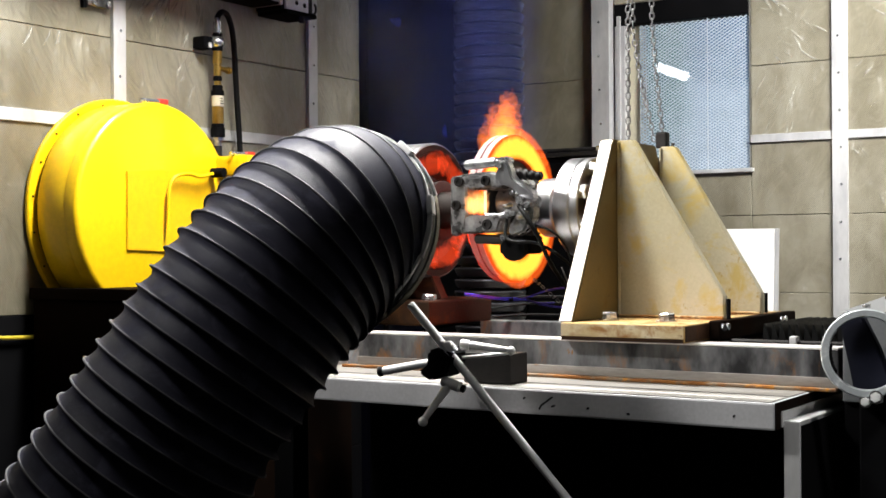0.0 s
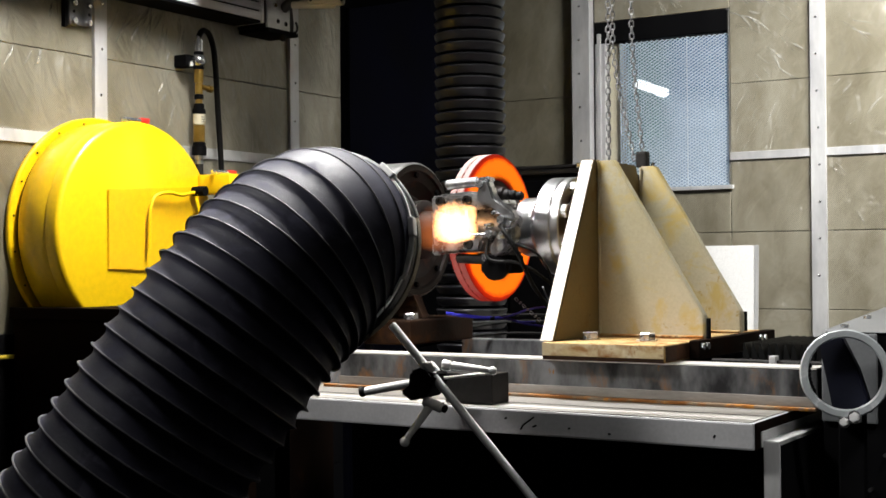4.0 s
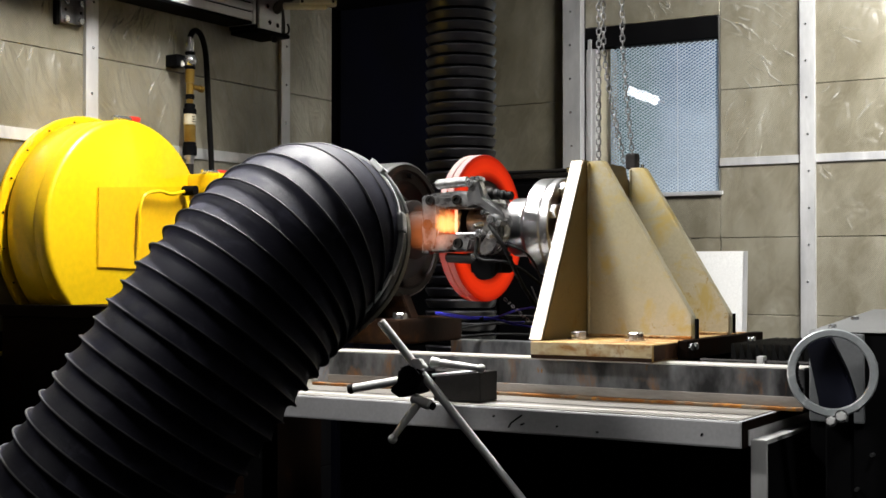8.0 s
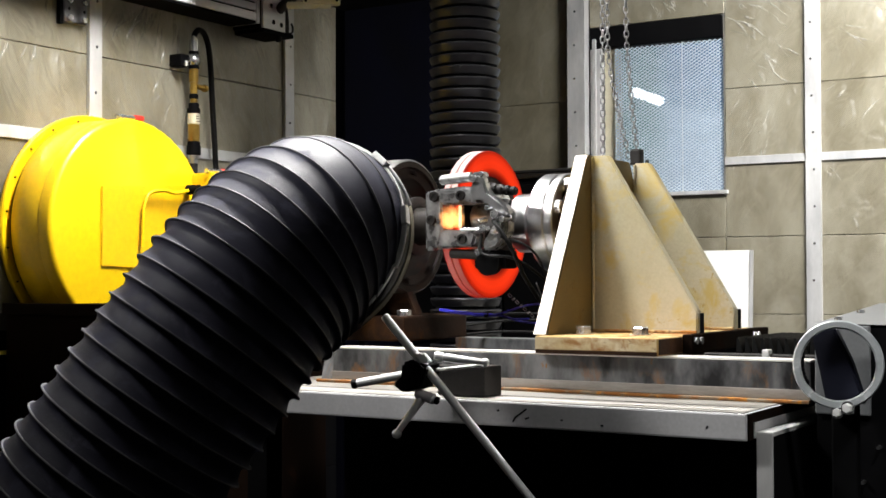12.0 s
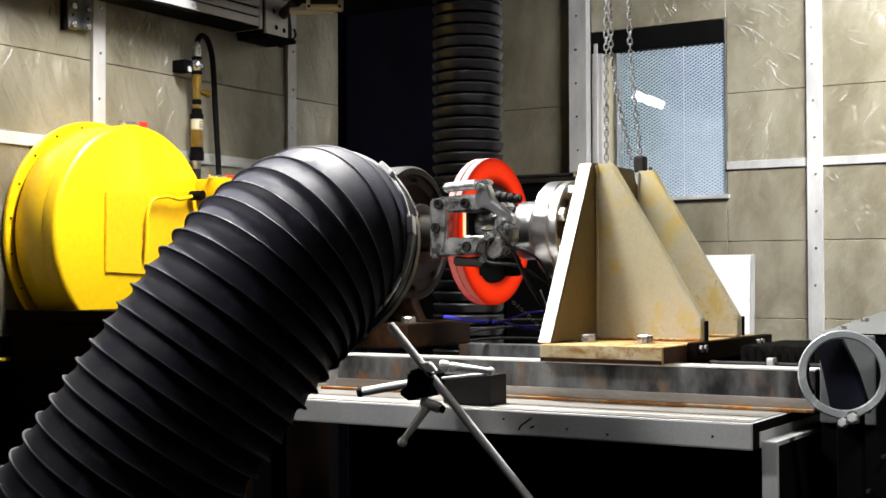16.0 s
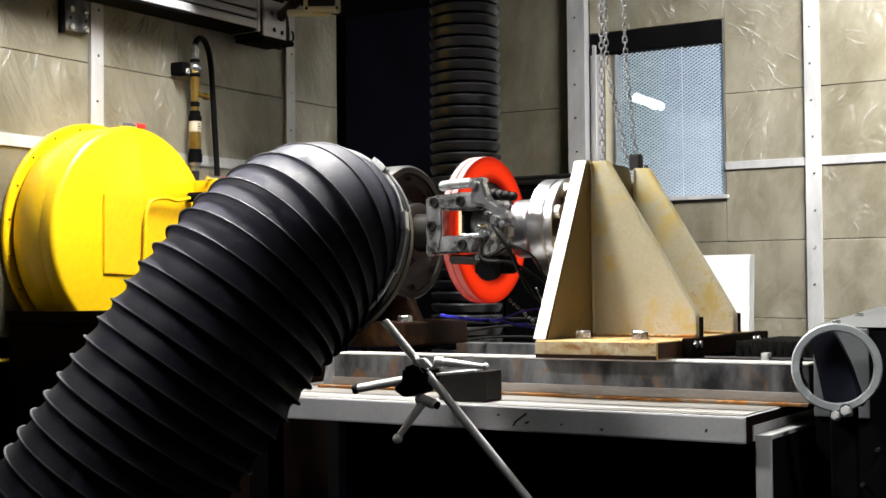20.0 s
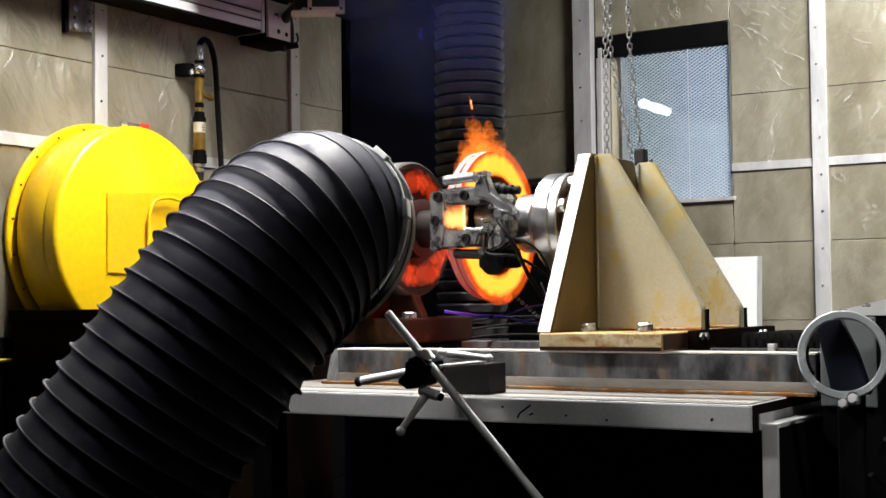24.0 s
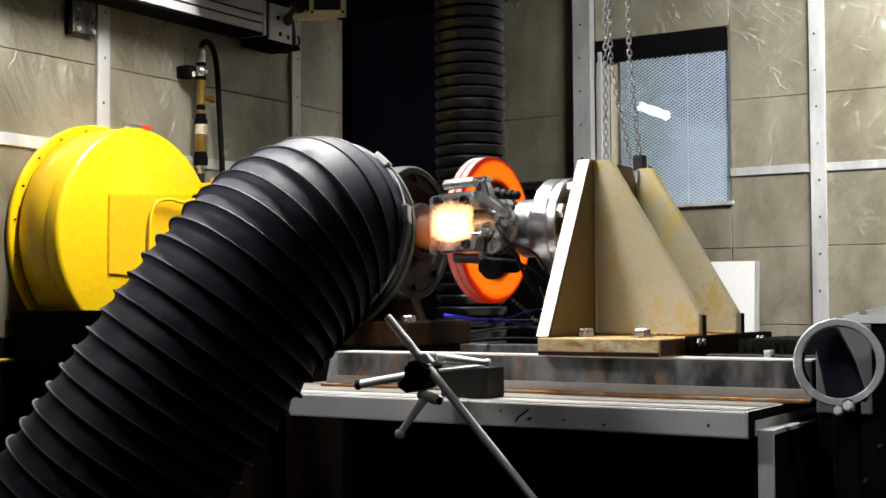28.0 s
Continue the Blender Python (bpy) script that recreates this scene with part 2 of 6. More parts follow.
M = {
    "panel": perforated("perforated_sheet", (0.36, 0.338, 0.27), (0.19, 0.170, 0.115)),
    "batten": surface("galvanised_batten", (0.60, 0.60, 0.60), (0.40, 0.40, 0.41), 9, 0.42, 0.3, bump=0.2, bscale=60, streak=(1, 1, 0.3)),
    "core": surface("wall_core", (0.16, 0.155, 0.14)),
    "navy": surface("corner_shade_navy", (0.0016, 0.0018, 0.005), (0.0008, 0.0009, 0.002), 3, 0.85, 0.0, specular=0.03),
    "straps": surface("navy_strap", (0.005, 0.006, 0.016), (0.003, 0.0035, 0.01), 6, 0.6, specular=0.2),
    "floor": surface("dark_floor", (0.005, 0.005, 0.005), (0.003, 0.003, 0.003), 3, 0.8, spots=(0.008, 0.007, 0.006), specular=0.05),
    "ceil": surface("dark_ceiling", (0.09, 0.09, 0.085), (0.06, 0.06, 0.058), 2, 0.7),
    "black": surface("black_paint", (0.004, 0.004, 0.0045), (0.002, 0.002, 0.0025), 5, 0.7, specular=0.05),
    "blackgloss": surface("black_plastic", (0.012, 0.012, 0.014), None, 8, 0.35),
    "rubber": surface("black_coated_fabric", (0.030, 0.030, 0.049), (0.016, 0.016, 0.030), 8, 0.55, spots=(0.048, 0.048, 0.074), spot_at=0.58, spot_scale=13, bump=0.3, bscale=420, specular=0.2),
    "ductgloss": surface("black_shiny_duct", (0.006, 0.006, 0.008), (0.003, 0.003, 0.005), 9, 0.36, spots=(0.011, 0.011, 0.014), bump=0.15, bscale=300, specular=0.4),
    "rib": surface("ribbed_wire_cover", (0.085, 0.085, 0.095), (0.05, 0.05, 0.058), 25, 0.6, bscale=300),
    "yellow": surface("yellow_enamel", (0.88, 0.57, 0.003), (0.82, 0.50, 0.002), 2.2, 0.38, coat=0.15, bump=0.04, bscale=60),
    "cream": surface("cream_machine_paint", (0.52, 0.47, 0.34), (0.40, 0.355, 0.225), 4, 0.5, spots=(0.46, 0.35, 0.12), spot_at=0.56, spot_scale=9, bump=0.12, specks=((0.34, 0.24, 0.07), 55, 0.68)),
    "ochre": surface("ochre_stained_shaded_paint", (0.20, 0.138, 0.040), (0.14, 0.094, 0.026), 5, 0.55, specks=((0.10, 0.06, 0.015), 30, 0.66), spots=(0.17, 0.10, 0.02), spot_at=0.6, spot_scale=7, bump=0.12),
    "creamedge": surface("pale_lit_edge", (0.74, 0.71, 0.64), (0.58, 0.53, 0.43), 11, 0.45, 0.1, spots=(0.30, 0.14, 0.03), spot_at=0.66, spot_scale=7, specks=((0.22, 0.09, 0.015), 45, 0.68)),
    "plateface": surface("scraped_rusty_face", (0.60, 0.53, 0.38), (0.40, 0.27, 0.10), 13, 0.55, spots=(0.24, 0.10, 0.015), spot_at=0.56, spot_scale=10, bump=0.3, specks=((0.12, 0.05, 0.01), 45, 0.62)),
    "rusty": surface("rusted_plate", (0.48, 0.37, 0.19), (0.42, 0.25, 0.06), 11, 0.6, spots=(0.28, 0.11, 0.012), spot_at=0.55, spot_scale=12, bump=0.3, specks=((0.09, 0.035, 0.006), 60, 0.62)),
    "steel": surface("worn_machine_steel", (0.21, 0.213, 0.222), (0.010, 0.010, 0.012), 17, 0.48, 0.25, spots=(0.20, 0.09, 0.025), spot_at=0.62, spot_scale=9, bump=0.2, streak=(1.0, 1.0, 0.45), specks=((0.26, 0.11, 0.015), 34, 0.70)),
    "steeltop": surface("planed_steel", (0.36, 0.345, 0.32), (0.20, 0.185, 0.165), 9, 0.4, 0.4, spots=(0.28, 0.14, 0.05), spot_at=0.67, spot_scale=8, bump=0.12, streak=(0.35, 2.2, 1.0)),
    "greysteel": surface("grey_painted_steel", (0.52, 0.52, 0.535), (0.43, 0.43, 0.445), 5, 0.5, 0.1, spots=(0.08, 0.08, 0.08), spot_at=0.74, spot_scale=18, bump=0.1),
    "rust": surface("rust_brown_casting", (0.035, 0.014, 0.005), (0.013, 0.006, 0.003), 10, 0.7, spots=(0.075, 0.032, 0.010), spot_at=0.6, bump=0.4, bscale=120, specular=0.15),
    # rust brown taken near black, with the shade of cradle and bed end
    "darkrust": surface("near_black_rust_steel", (0.008, 0.0035, 0.0015), (0.003, 0.0015, 0.001), 5, 0.8, specular=0.04, spots=(0.014, 0.006, 0.0025), spot_at=0.62),
    "chrome": surface("bright_steel", (0.74, 0.74, 0.75), (0.58, 0.58, 0.6), 14, 0.24, 0.9, bump=0.05),
    "rustline": surface("rust_streaked_strip", (0.24, 0.19, 0.14), (0.15, 0.09, 0.045), 9, 0.6, 0.1, spots=(0.20, 0.07, 0.008), spot_at=0.48, spot_scale=20, bump=0.3, specks=((0.44, 0.17, 0.008), 40, 0.56)),
    "rubbedband": surface("rubbed_steel_band", (0.34, 0.32, 0.30), (0.17, 0.15, 0.13), 10, 0.5, 0.25, spots=(0.26, 0.12, 0.03), spot_at=0.64, spot_scale=14, bump=0.2, streak=(0.4, 1, 2)),
    "consolegrey": surface("dull_grey_cover", (0.19, 0.197, 0.205), (0.13, 0.137, 0.145), 5, 0.45, 0.1, bump=0.2),
    "rodsteel": surface("white_bright_rod", (0.86, 0.86, 0.86), (0.72, 0.72, 0.72), 14, 0.3, 0.05, bump=0.05),
    "profile": surface("anodised_profile", (0.82, 0.82, 0.83), (0.66, 0.66, 0.67), 8, 0.4, 0.12, bump=0.05, streak=(1, 0.2, 4)),
    "hubrim": surface("turned_rim_steel", (0.40, 0.40, 0.40), (0.20, 0.20, 0.20), 14, 0.34, 0.85, bump=0.06, streak=(5, 1, 1)),
    "hubsteel": surface("turned_hub_steel", (0.012, 0.009, 0.007), (0.005, 0.004, 0.0035), 16, 0.55, 0.1, spots=(0.07, 0.035, 0.018), spot_at=0.66, bump=0.1, specular=0.15),
    "alu": surface("turned_aluminium", (0.58, 0.58, 0.59), (0.42, 0.42, 0.43), 8, 0.33, 1.0, bump=0.05, streak=(4, 1, 1)),
    "iron": surface("cast_iron", (0.50, 0.50, 0.50), (0.11, 0.11, 0.113), 34, 0.3, 0.6, spots=(0.70, 0.70, 0.69), spot_at=0.62, bump=0.5, bscale=150),
    "zincchain": surface("zinc_chain", (0.30, 0.30, 0.30), (0.15, 0.15, 0.155), 30, 0.5, 0.4),
    "polished": surface("polished_steel_strip", (0.82, 0.80, 0.78), (0.66, 0.63, 0.60), 9, 0.3, 0.3, bump=0.05, streak=(0.3, 2, 1)),
    "hubiron": surface("dark_hub_iron", (0.026, 0.024, 0.023), (0.010, 0.009, 0.009), 10, 0.6, 0.1, spots=(0.08, 0.04, 0.018), spot_at=0.68, specular=0.15),
    "brass": surface("aged_brass", (0.45, 0.29, 0.07), (0.28, 0.17, 0.035), 20, 0.35, 0.85),
    "film": clear_film("film_glint_ridge"),
    "whiteboard": surface("white_board", (0.86, 0.86, 0.85), (0.8, 0.8, 0.79), 3, 0.4, bump=0.03),
    "yellowshade": surface("shaded_yellow_enamel", (0.84, 0.49, 0.002), (0.78, 0.43, 0.002), 2.2, 0.4, coat=0.1, bump=0.04, bscale=60),
    "red": surface("red_plastic", (0.62, 0.03, 0.02), None, 20, 0.4),
    "blue": surface("blue_cable", (0.05, 0.055, 0.72), None, 20, 0.4),
    "cableblack": surface("black_cable", (0.004, 0.004, 0.004), None, 20, 0.6, specular=0.12),
    "cableyellow": surface("yellow_cable", (0.55, 0.42, 0.02), None, 20, 0.5),
    "beige": surface("beige_plastic", (0.62, 0.58, 0.44), (0.52, 0.48, 0.36), 9, 0.5),
    "lip": surface("canvas_lip", (0.42, 0.37, 0.28), (0.30, 0.26, 0.19), 14, 0.6, bump=0.3),
    "ringgrey": surface("zinc_ring", (0.48, 0.51, 0.53), (0.36, 0.39, 0.41), 8, 0.4, 0.35, spots=(0.6, 0.62, 0.63), spot_at=0.6, spot_scale=20),
    "mesh": surface("expanded_metal", (0.64, 0.74, 0.84), (0.54, 0.63, 0.73), 20, 0.4, 0.1),
    "hot": glow("red_hot_disc", (1.0, 0.045, 0.006), 1.0, base=(0.012, 0.006, 0.006), dark=(0.95, 0.036, 0.005), radial=(0.122, 0.192)),
    "hotrim": glow("hot_disc_rim", (0.95, 0.02, 0.003), 0.34, base=(0.19, 0.18, 0.175)),
    "vent": glow("hot_vent", (0.9, 0.03, 0.006), 0.12, base=(0.05, 0.04, 0.04)),
    "hotpad": glow("hot_pad", (1.0, 0.07, 0.012), 1.3),
    "padface": glow("white_hot_pad", (1.0, 0.62, 0.35), 1.8),
}


def lit(name, colour, strength):
    m = bpy.data.materials.new(name)
    m.use_nodes = True
    p = m.node_tree.nodes["Principled BSDF"]
    p.inputs["Base Color"].default_value = (*colour, 1)
    p.inputs["Emission Color"].default_value = (*colour, 1)
    p.inputs["Emission Strength"].default_value = strength
    return m


# ---- mesh helpers ----


def thing(name, loc, label, category, group="", kind=""):
    ob = new(name)
    ob.location, ob.empty_display_size = loc, 0.05
    return tagged(ob, label, category, group, kind)


def base_of(ob):
    p = Vector((0, 0, 0))
    while ob is not None:
        p += ob.location
        ob = ob.parent
    return p


def part(name, bm, material, parent, label="", smooth=False, at=None):
    """Links a bmesh, drawn in the place's own coordinates, as one mesh under parent."""
    me = bpy.data.meshes.new(name)
    if parent is not None and at is None:
        bmesh.ops.translate(bm, verts=bm.verts, vec=-base_of(parent))
    bm.to_mesh(me)
    bm.free()
    me.materials.append(material)
    if smooth:
        for poly in me.polygons:
            poly.use_smooth = True
        me.set_sharp_from_angle(angle=radians(40))
    ob = new(name, me)
    ob.parent = parent
    if at is not None:
        ob.matrix_basis = at
    return tagged(ob, label) if label else ob


def piece(name, me, parent, m, label=""):
    """One more object on a mesh that alike pieces share; m in the place's coordinates."""
    ob = new(name, me)
    ob.parent = parent
    ob.matrix_basis = Matrix.Translation(-base_of(parent)) @ m
    return tagged(ob, label) if label else ob


def shared_mesh(name, bm, material, smooth=True):
    me = bpy.data.meshes.new(name)
    bm.to_mesh(me)
    bm.free()
    me.materials.append(material)
    if smooth:
        for poly in me.polygons:
            poly.use_smooth = True
        me.set_sharp_from_angle(angle=radians(40))
    return me


def box(x0, x1, y0, y1, z0, z1, bevel=0.0, bm=None, seg=2):
    bm = bm or bmesh.new()
    g = bmesh.ops.create_cube(bm, size=1.0, matrix=Matrix.Translation(((x0 + x1) / 2, (y0 + y1) / 2, (z0 + z1) / 2)) @ Matrix.Diagonal((x1 - x0, y1 - y0, z1 - z0, 1)))
    if bevel:
        edges = list({e for v in g["verts"] for e in v.link_edges})
        bmesh.ops.bevel(bm, geom=edges, offset=bevel, segments=seg, profile=0.6, affect="EDGES")
    return bm


def frame_along(d):
    d = Vector(d).normalized()
    return d.to_track_quat("Z", "Y").to_matrix().to_4x4()


def rod(a, b, r, r2=None, seg=20, bm=None, bevel=0.0):
    bm = bm or bmesh.new()
    a, b = Vector(a), Vector(b)
    g = bmesh.ops.create_cone(bm, cap_ends=True, segments=seg, radius1=r, radius2=r if r2 is None else r2, depth=(b - a).length,
                              matrix=Matrix.Translation((a + b) / 2) @ frame_along(b - a))
    if bevel:
        edges = list({e for v in g["verts"] for e in v.link_edges if len(e.link_faces) == 2 and any(len(f.verts) > 4 for f in e.link_faces)})
        bmesh.ops.bevel(bm, geom=edges, offset=bevel, segments=2, affect="EDGES")
    return bm


def ball(c, r, bm=None, squash=(1, 1, 1)):
    bm = bm or bmesh.new()
    bmesh.ops.create_uvsphere(bm, u_segments=16, v_segments=10, radius=r, matrix=Matrix.Translation(c) @ Matrix.Diagonal((*squash, 1)))
    return bm


def lathe(profile, m, seg=64, bm=None, closed=False):
    """Turns (along, radius) pairs round the local z axis, set by m."""
    bm = bm or bmesh.new()
    rings = [[bm.verts.new(m @ Vector((r * math.cos(2 * math.pi * i / seg), r * math.sin(2 * math.pi * i / seg), s))) for i in range(seg)] for s, r in profile]
    n = len(rings)
    for a in range(n if closed else n - 1):
        for i in range(seg):
            j = (i + 1) % seg
            bm.faces.new((rings[a][i], rings[a][j], rings[(a + 1) % n][j], rings[(a + 1) % n][i]))
    bmesh.ops.recalc_face_normals(bm, faces=bm.faces)
    return bm


def prism(pts, axis, a, b, bevel=0.0, bm=None):
    """A flat outline drawn in the two other axes, given thickness from a to b along axis."""
    bm = bm or bmesh.new()
    def at(p, v):
        return {"x": (v, p[0], p[1]), "y": (p[0], v, p[1]), "z": (p[0], p[1], v)}[axis]
    lo, hi = [bm.verts.new(at(p, a)) for p in pts], [bm.verts.new(at(p, b)) for p in pts]
    faces = [bm.faces.new(lo), bm.faces.new(hi)]
    for i in range(len(pts)):
        j = (i + 1) % len(pts)
        faces.append(bm.faces.new((lo[i], lo[j], hi[j], hi[i])))
    bmesh.ops.recalc_face_normals(bm, faces=faces)
    if bevel:
        bmesh.ops.bevel(bm, geom=list({e for f in faces for e in f.edges}), offset=bevel, segments=2, affect="EDGES")
    return bm


def smooth_path(pts, n):
    """Points along a Catmull-Rom curve through pts."""
    pts = [Vector(p) for p in pts]
    pts = [2 * pts[0] - pts[1]] + pts + [2 * pts[-1] - pts[-2]]
    out = []
    for i in range(1, len(pts) - 2):
        p0, p1, p2, p3 = pts[i - 1:i + 3]
        for k in range(n):
            u = k / n
            out.append(0.5 * (2 * p1 + (p2 - p0) * u + (2 * p0 - 5 * p1 + 4 * p2 - p3) * u * u + (3 * p1 - p0 - 3 * p2 + p3) * u ** 3))
    return out + [pts[-2]]


def even_path(pts, step):
    """The same line with points at even steps, and the way at each."""
    lengths = [0.0]
    for a, b in zip(pts, pts[1:]):
        lengths.append(lengths[-1] + (b - a).length)
    total, out, k = lengths[-1], [], 0
    n = max(2, int(total / step))
    for i in range(n + 1):
        s = total * i / n
        while k < len(pts) - 2 and lengths[k + 1] < s:
            k += 1
        u = (s - lengths[k]) / max(1e-9, lengths[k + 1] - lengths[k])
        out.append(pts[k].lerp(pts[k + 1], u))
    ways = [(out[min(i + 1, n)] - out[max(i - 1, 0)]).normalized() for i in range(n + 1)]
    return out, ways, total / n


def carried_frames(ways):
    """Turning frames along a line without twist."""
    side = ways[0].orthogonal().normalized()
    out = []
    for w in ways:
        side = (side - side.dot(w) * w).normalized()
        out.append(Matrix((side, w.cross(side), w)).transposed().to_4x4())
    return out


def sweep(pts, radius, seg=12, step=0.01, bm=None, caps=True):
    """A round bar along a line; radius: a number or a function of the length run."""
    bm = bm or bmesh.new()
    line, ways, d = even_path([Vector(p) for p in pts], step)
    rings = []
    for i, (p, f) in enumerate(zip(line, carried_frames(ways))):
        r = radius(i * d) if callable(radius) else radius
        rings.append([bm.verts.new(p + f @ Vector((r * math.cos(2 * math.pi * k / seg), r * math.sin(2 * math.pi * k / seg), 0))) for k in range(seg)])
    for a, b in zip(rings, rings[1:]):
        for k in range(seg):
            bm.faces.new((a[k], a[(k + 1) % seg], b[(k + 1) % seg], b[k]))
    if caps:
        bm.faces.new(rings[0][::-1])
        bm.faces.new(rings[-1])
    return bm


def hexagon(r, h):
    bm = bmesh.new()
    g = bmesh.ops.create_cone(bm, cap_ends=True, segments=6, radius1=r, radius2=r, depth=h, matrix=Matrix.Translation((0, 0, h / 2)))
    top = [e for v in g["verts"] if v.co.z > h * 0.9 for e in v.link_edges if all(w.co.z > h * 0.9 for w in e.verts)]
    bmesh.ops.bevel(bm, geom=list(set(top)), offset=h * 0.14, segments=1, affect="EDGES")
    return bm


def torus(R, r, seg=48, ring=8):
    return lathe([(r * math.sin(2 * math.pi * k / ring), R + r * math.cos(2 * math.pi * k / ring)) for k in range(ring)], Matrix(), seg, closed=True)


HEX = shared_mesh("bolt_head", hexagon(0.019, 0.016), M["chrome"])
SMALLHEX = shared_mesh("small_bolt_head", hexagon(0.009, 0.007), M["chrome"])
ALONG_X = pose(0, 0, 0, 0, 90, 0)
TO_FRONT = pose(0, 0, 0, 90, 0, 0)

# ---- the room ----
XW, YW = -2.92, 4.894          # inner faces of the two walls in view
XE, YS = 2.6, -2.2             # the two walls behind the camera
WX0, WX1, WZ0, WZ1 = -2.27, -1.685, 1.602, 2.302   # window opening

# floor near black for its shade; ceiling and closing walls dark to limit bounce
tagged(part("floor", box(XW - 0.1, XE + 0.1, YS - 0.1, YW + 0.1, -0.12, 0), M["floor"], None), "near-black floor of the test cell, its shade put into the colour", "floor", kind="structure")
tagged(part("ceiling", box(XW - 0.1, XE + 0.1, YS - 0.1, YW + 0.1, CEIL, CEIL + 0.1), M["ceil"], None), "unseen ceiling, coloured dark to limit bounce", "ceiling", kind="structure")
wall_left = tagged(part("wall_west", box(XW - 0.11, XW - 0.01, YS - 0.1, YW + 0.11, 0, CEIL), M["core"], None), "wall of olive-grey perforated sheets, blackened low down for shade", "wall", kind="structure")
bm = box(XW - 0.01, WX0, YW + 0.01, YW + 0.11, 0, CEIL)
box(WX1, XE, YW + 0.01, YW + 0.11, 0, CEIL, bm=bm)
box(WX0, WX1, YW + 0.01, YW + 0.11, 0, WZ0, bm=bm)
box(WX0, WX1, YW + 0.01, YW + 0.11, WZ1, CEIL, bm=bm)
wall_back = tagged(part("wall_north", bm, M["core"], None), "wall lined with perforated sheets, with a meshed window", "wall", kind="structure")
for nm, b in (("wall_east", (XE, XE + 0.1, YS - 0.1, YW + 0.1, 0, CEIL)), ("wall_south", (XW - 0.1, XE + 0.1, YS - 0.1, YS, 0, CEIL))):
    tagged(part(nm, box(*b), M["ceil"], None), "plain dark wall of the test cell", "wall", kind="structure")


def sheets(parent, along, marks, levels, plane, skip):
    """Perforated sheets between the marks along a wall and the levels up it."""
    for a, b in zip(marks, marks[1:]):
        for lo, hi in zip(levels, levels[1:]):
            if skip(a, b, lo, hi):
                continue
            g = 0.0011
            if along == "y":
                bm = box(plane - 0.012, plane, a + g, b - g, lo + g, hi - g, 0.0015, seg=1)
            else:
                bm = box(a + g, b - g, plane, plane + 0.012, lo + g, hi - g, 0.0015, seg=1)
            # low west sheets black for dim light, unseen near ones black against bounce
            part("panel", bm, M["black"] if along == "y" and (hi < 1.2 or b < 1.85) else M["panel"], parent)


def batten(along, plane, a, b, lo, hi, thick=0.008):
    """A galvanised strip screwed over a joint."""
    if along == "y":
        bm = box(plane + 0.0005, plane + thick, a, b, lo, hi, 0.0015)
    else:
        bm = box(a, b, plane - thick, plane - 0.0005, lo, hi, 0.0015)
    return tagged(part("trim", bm, M["batten"], None), "galvanised cover strip with scuffs and screws", "trim", kind="structure")


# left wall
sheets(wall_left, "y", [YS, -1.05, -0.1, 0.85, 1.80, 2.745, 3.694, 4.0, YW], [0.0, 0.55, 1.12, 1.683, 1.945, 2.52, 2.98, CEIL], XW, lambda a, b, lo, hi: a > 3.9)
for y in (-1.05, -0.1, 0.85, 1.80, 2.745, 3.694):
    batten("y", XW, y - 0.0255, y + 0.0255, 0, CEIL, 0.014)
ys = [YS, -1.05, -0.1, 0.85, 1.80, 2.745, 3.694, 4.0]
for a, b in zip(ys, ys[1:]):
    batten("y", XW, a + 0.027, b - 0.027, 1.666, 1.702)
# window wall
def in_window(a, b, lo, hi):
    return a >= WX0 - 0.01 and b <= WX1 + 0.01 and lo >= WZ0 - 0.01 and hi <= WZ1 + 0.01


sheets(wall_back, "x", [XW, -2.31], [0.0, 0.55, 1.12, 1.42, 1.718, 2.003, 2.52, 2.98, CEIL], YW, in_window)
sheets(wall_back, "x", [WX0, WX1], [0.0, 0.55, 1.12, 1.42, WZ0, WZ1, 2.52, 2.98, CEIL], YW, in_window)
sheets(wall_back, "x", [WX1, -1.336, -0.39, 0.57, 1.53, XE], [0.0, 0.55, 1.12, 1.42, 1.718, 2.003, 2.52, 2.98, CEIL], YW, in_window)
batten("x", YW, -2.352, -2.272, 0, CEIL, 0.045)
for x in (-1.336, -0.39, 0.57, 1.53):
    batten("x", YW, x - 0.029, x + 0.029, 0, CEIL, 0.016)
xs = [WX1, -1.336, -0.39, 0.57, 1.53, XE]
for a, b in zip(xs, xs[1:]):
    batten("x", YW, a + (0.0 if a == WX1 else 0.03), b - 0.03, 1.703, 1.734)
# screws on the strips
screw = shared_mesh("screw", lathe([(0, 0.005), (0.002, 0.0045), (0.003, 0.002), (0.003, 0.0)], Matrix(), 8), M["chrome"])
for x in (-2.312, -1.336):
    for k in range(9):
        piece("screw", screw, wall_back, Matrix.Translation((x + 0.006 * math.sin(7 * k), YW - (0.046 if x < -2 else 0.017), 1.25 + 0.14 * k)) @ TO_FRONT)
for y in (2.745, 3.694):
    for k in range(6):
        piece("screw", screw, wall_left, Matrix.Translation((XW + 0.0145, y + 0.004 * math.sin(5 * k), 1.55 + 0.14 * k)) @ ALONG_X)

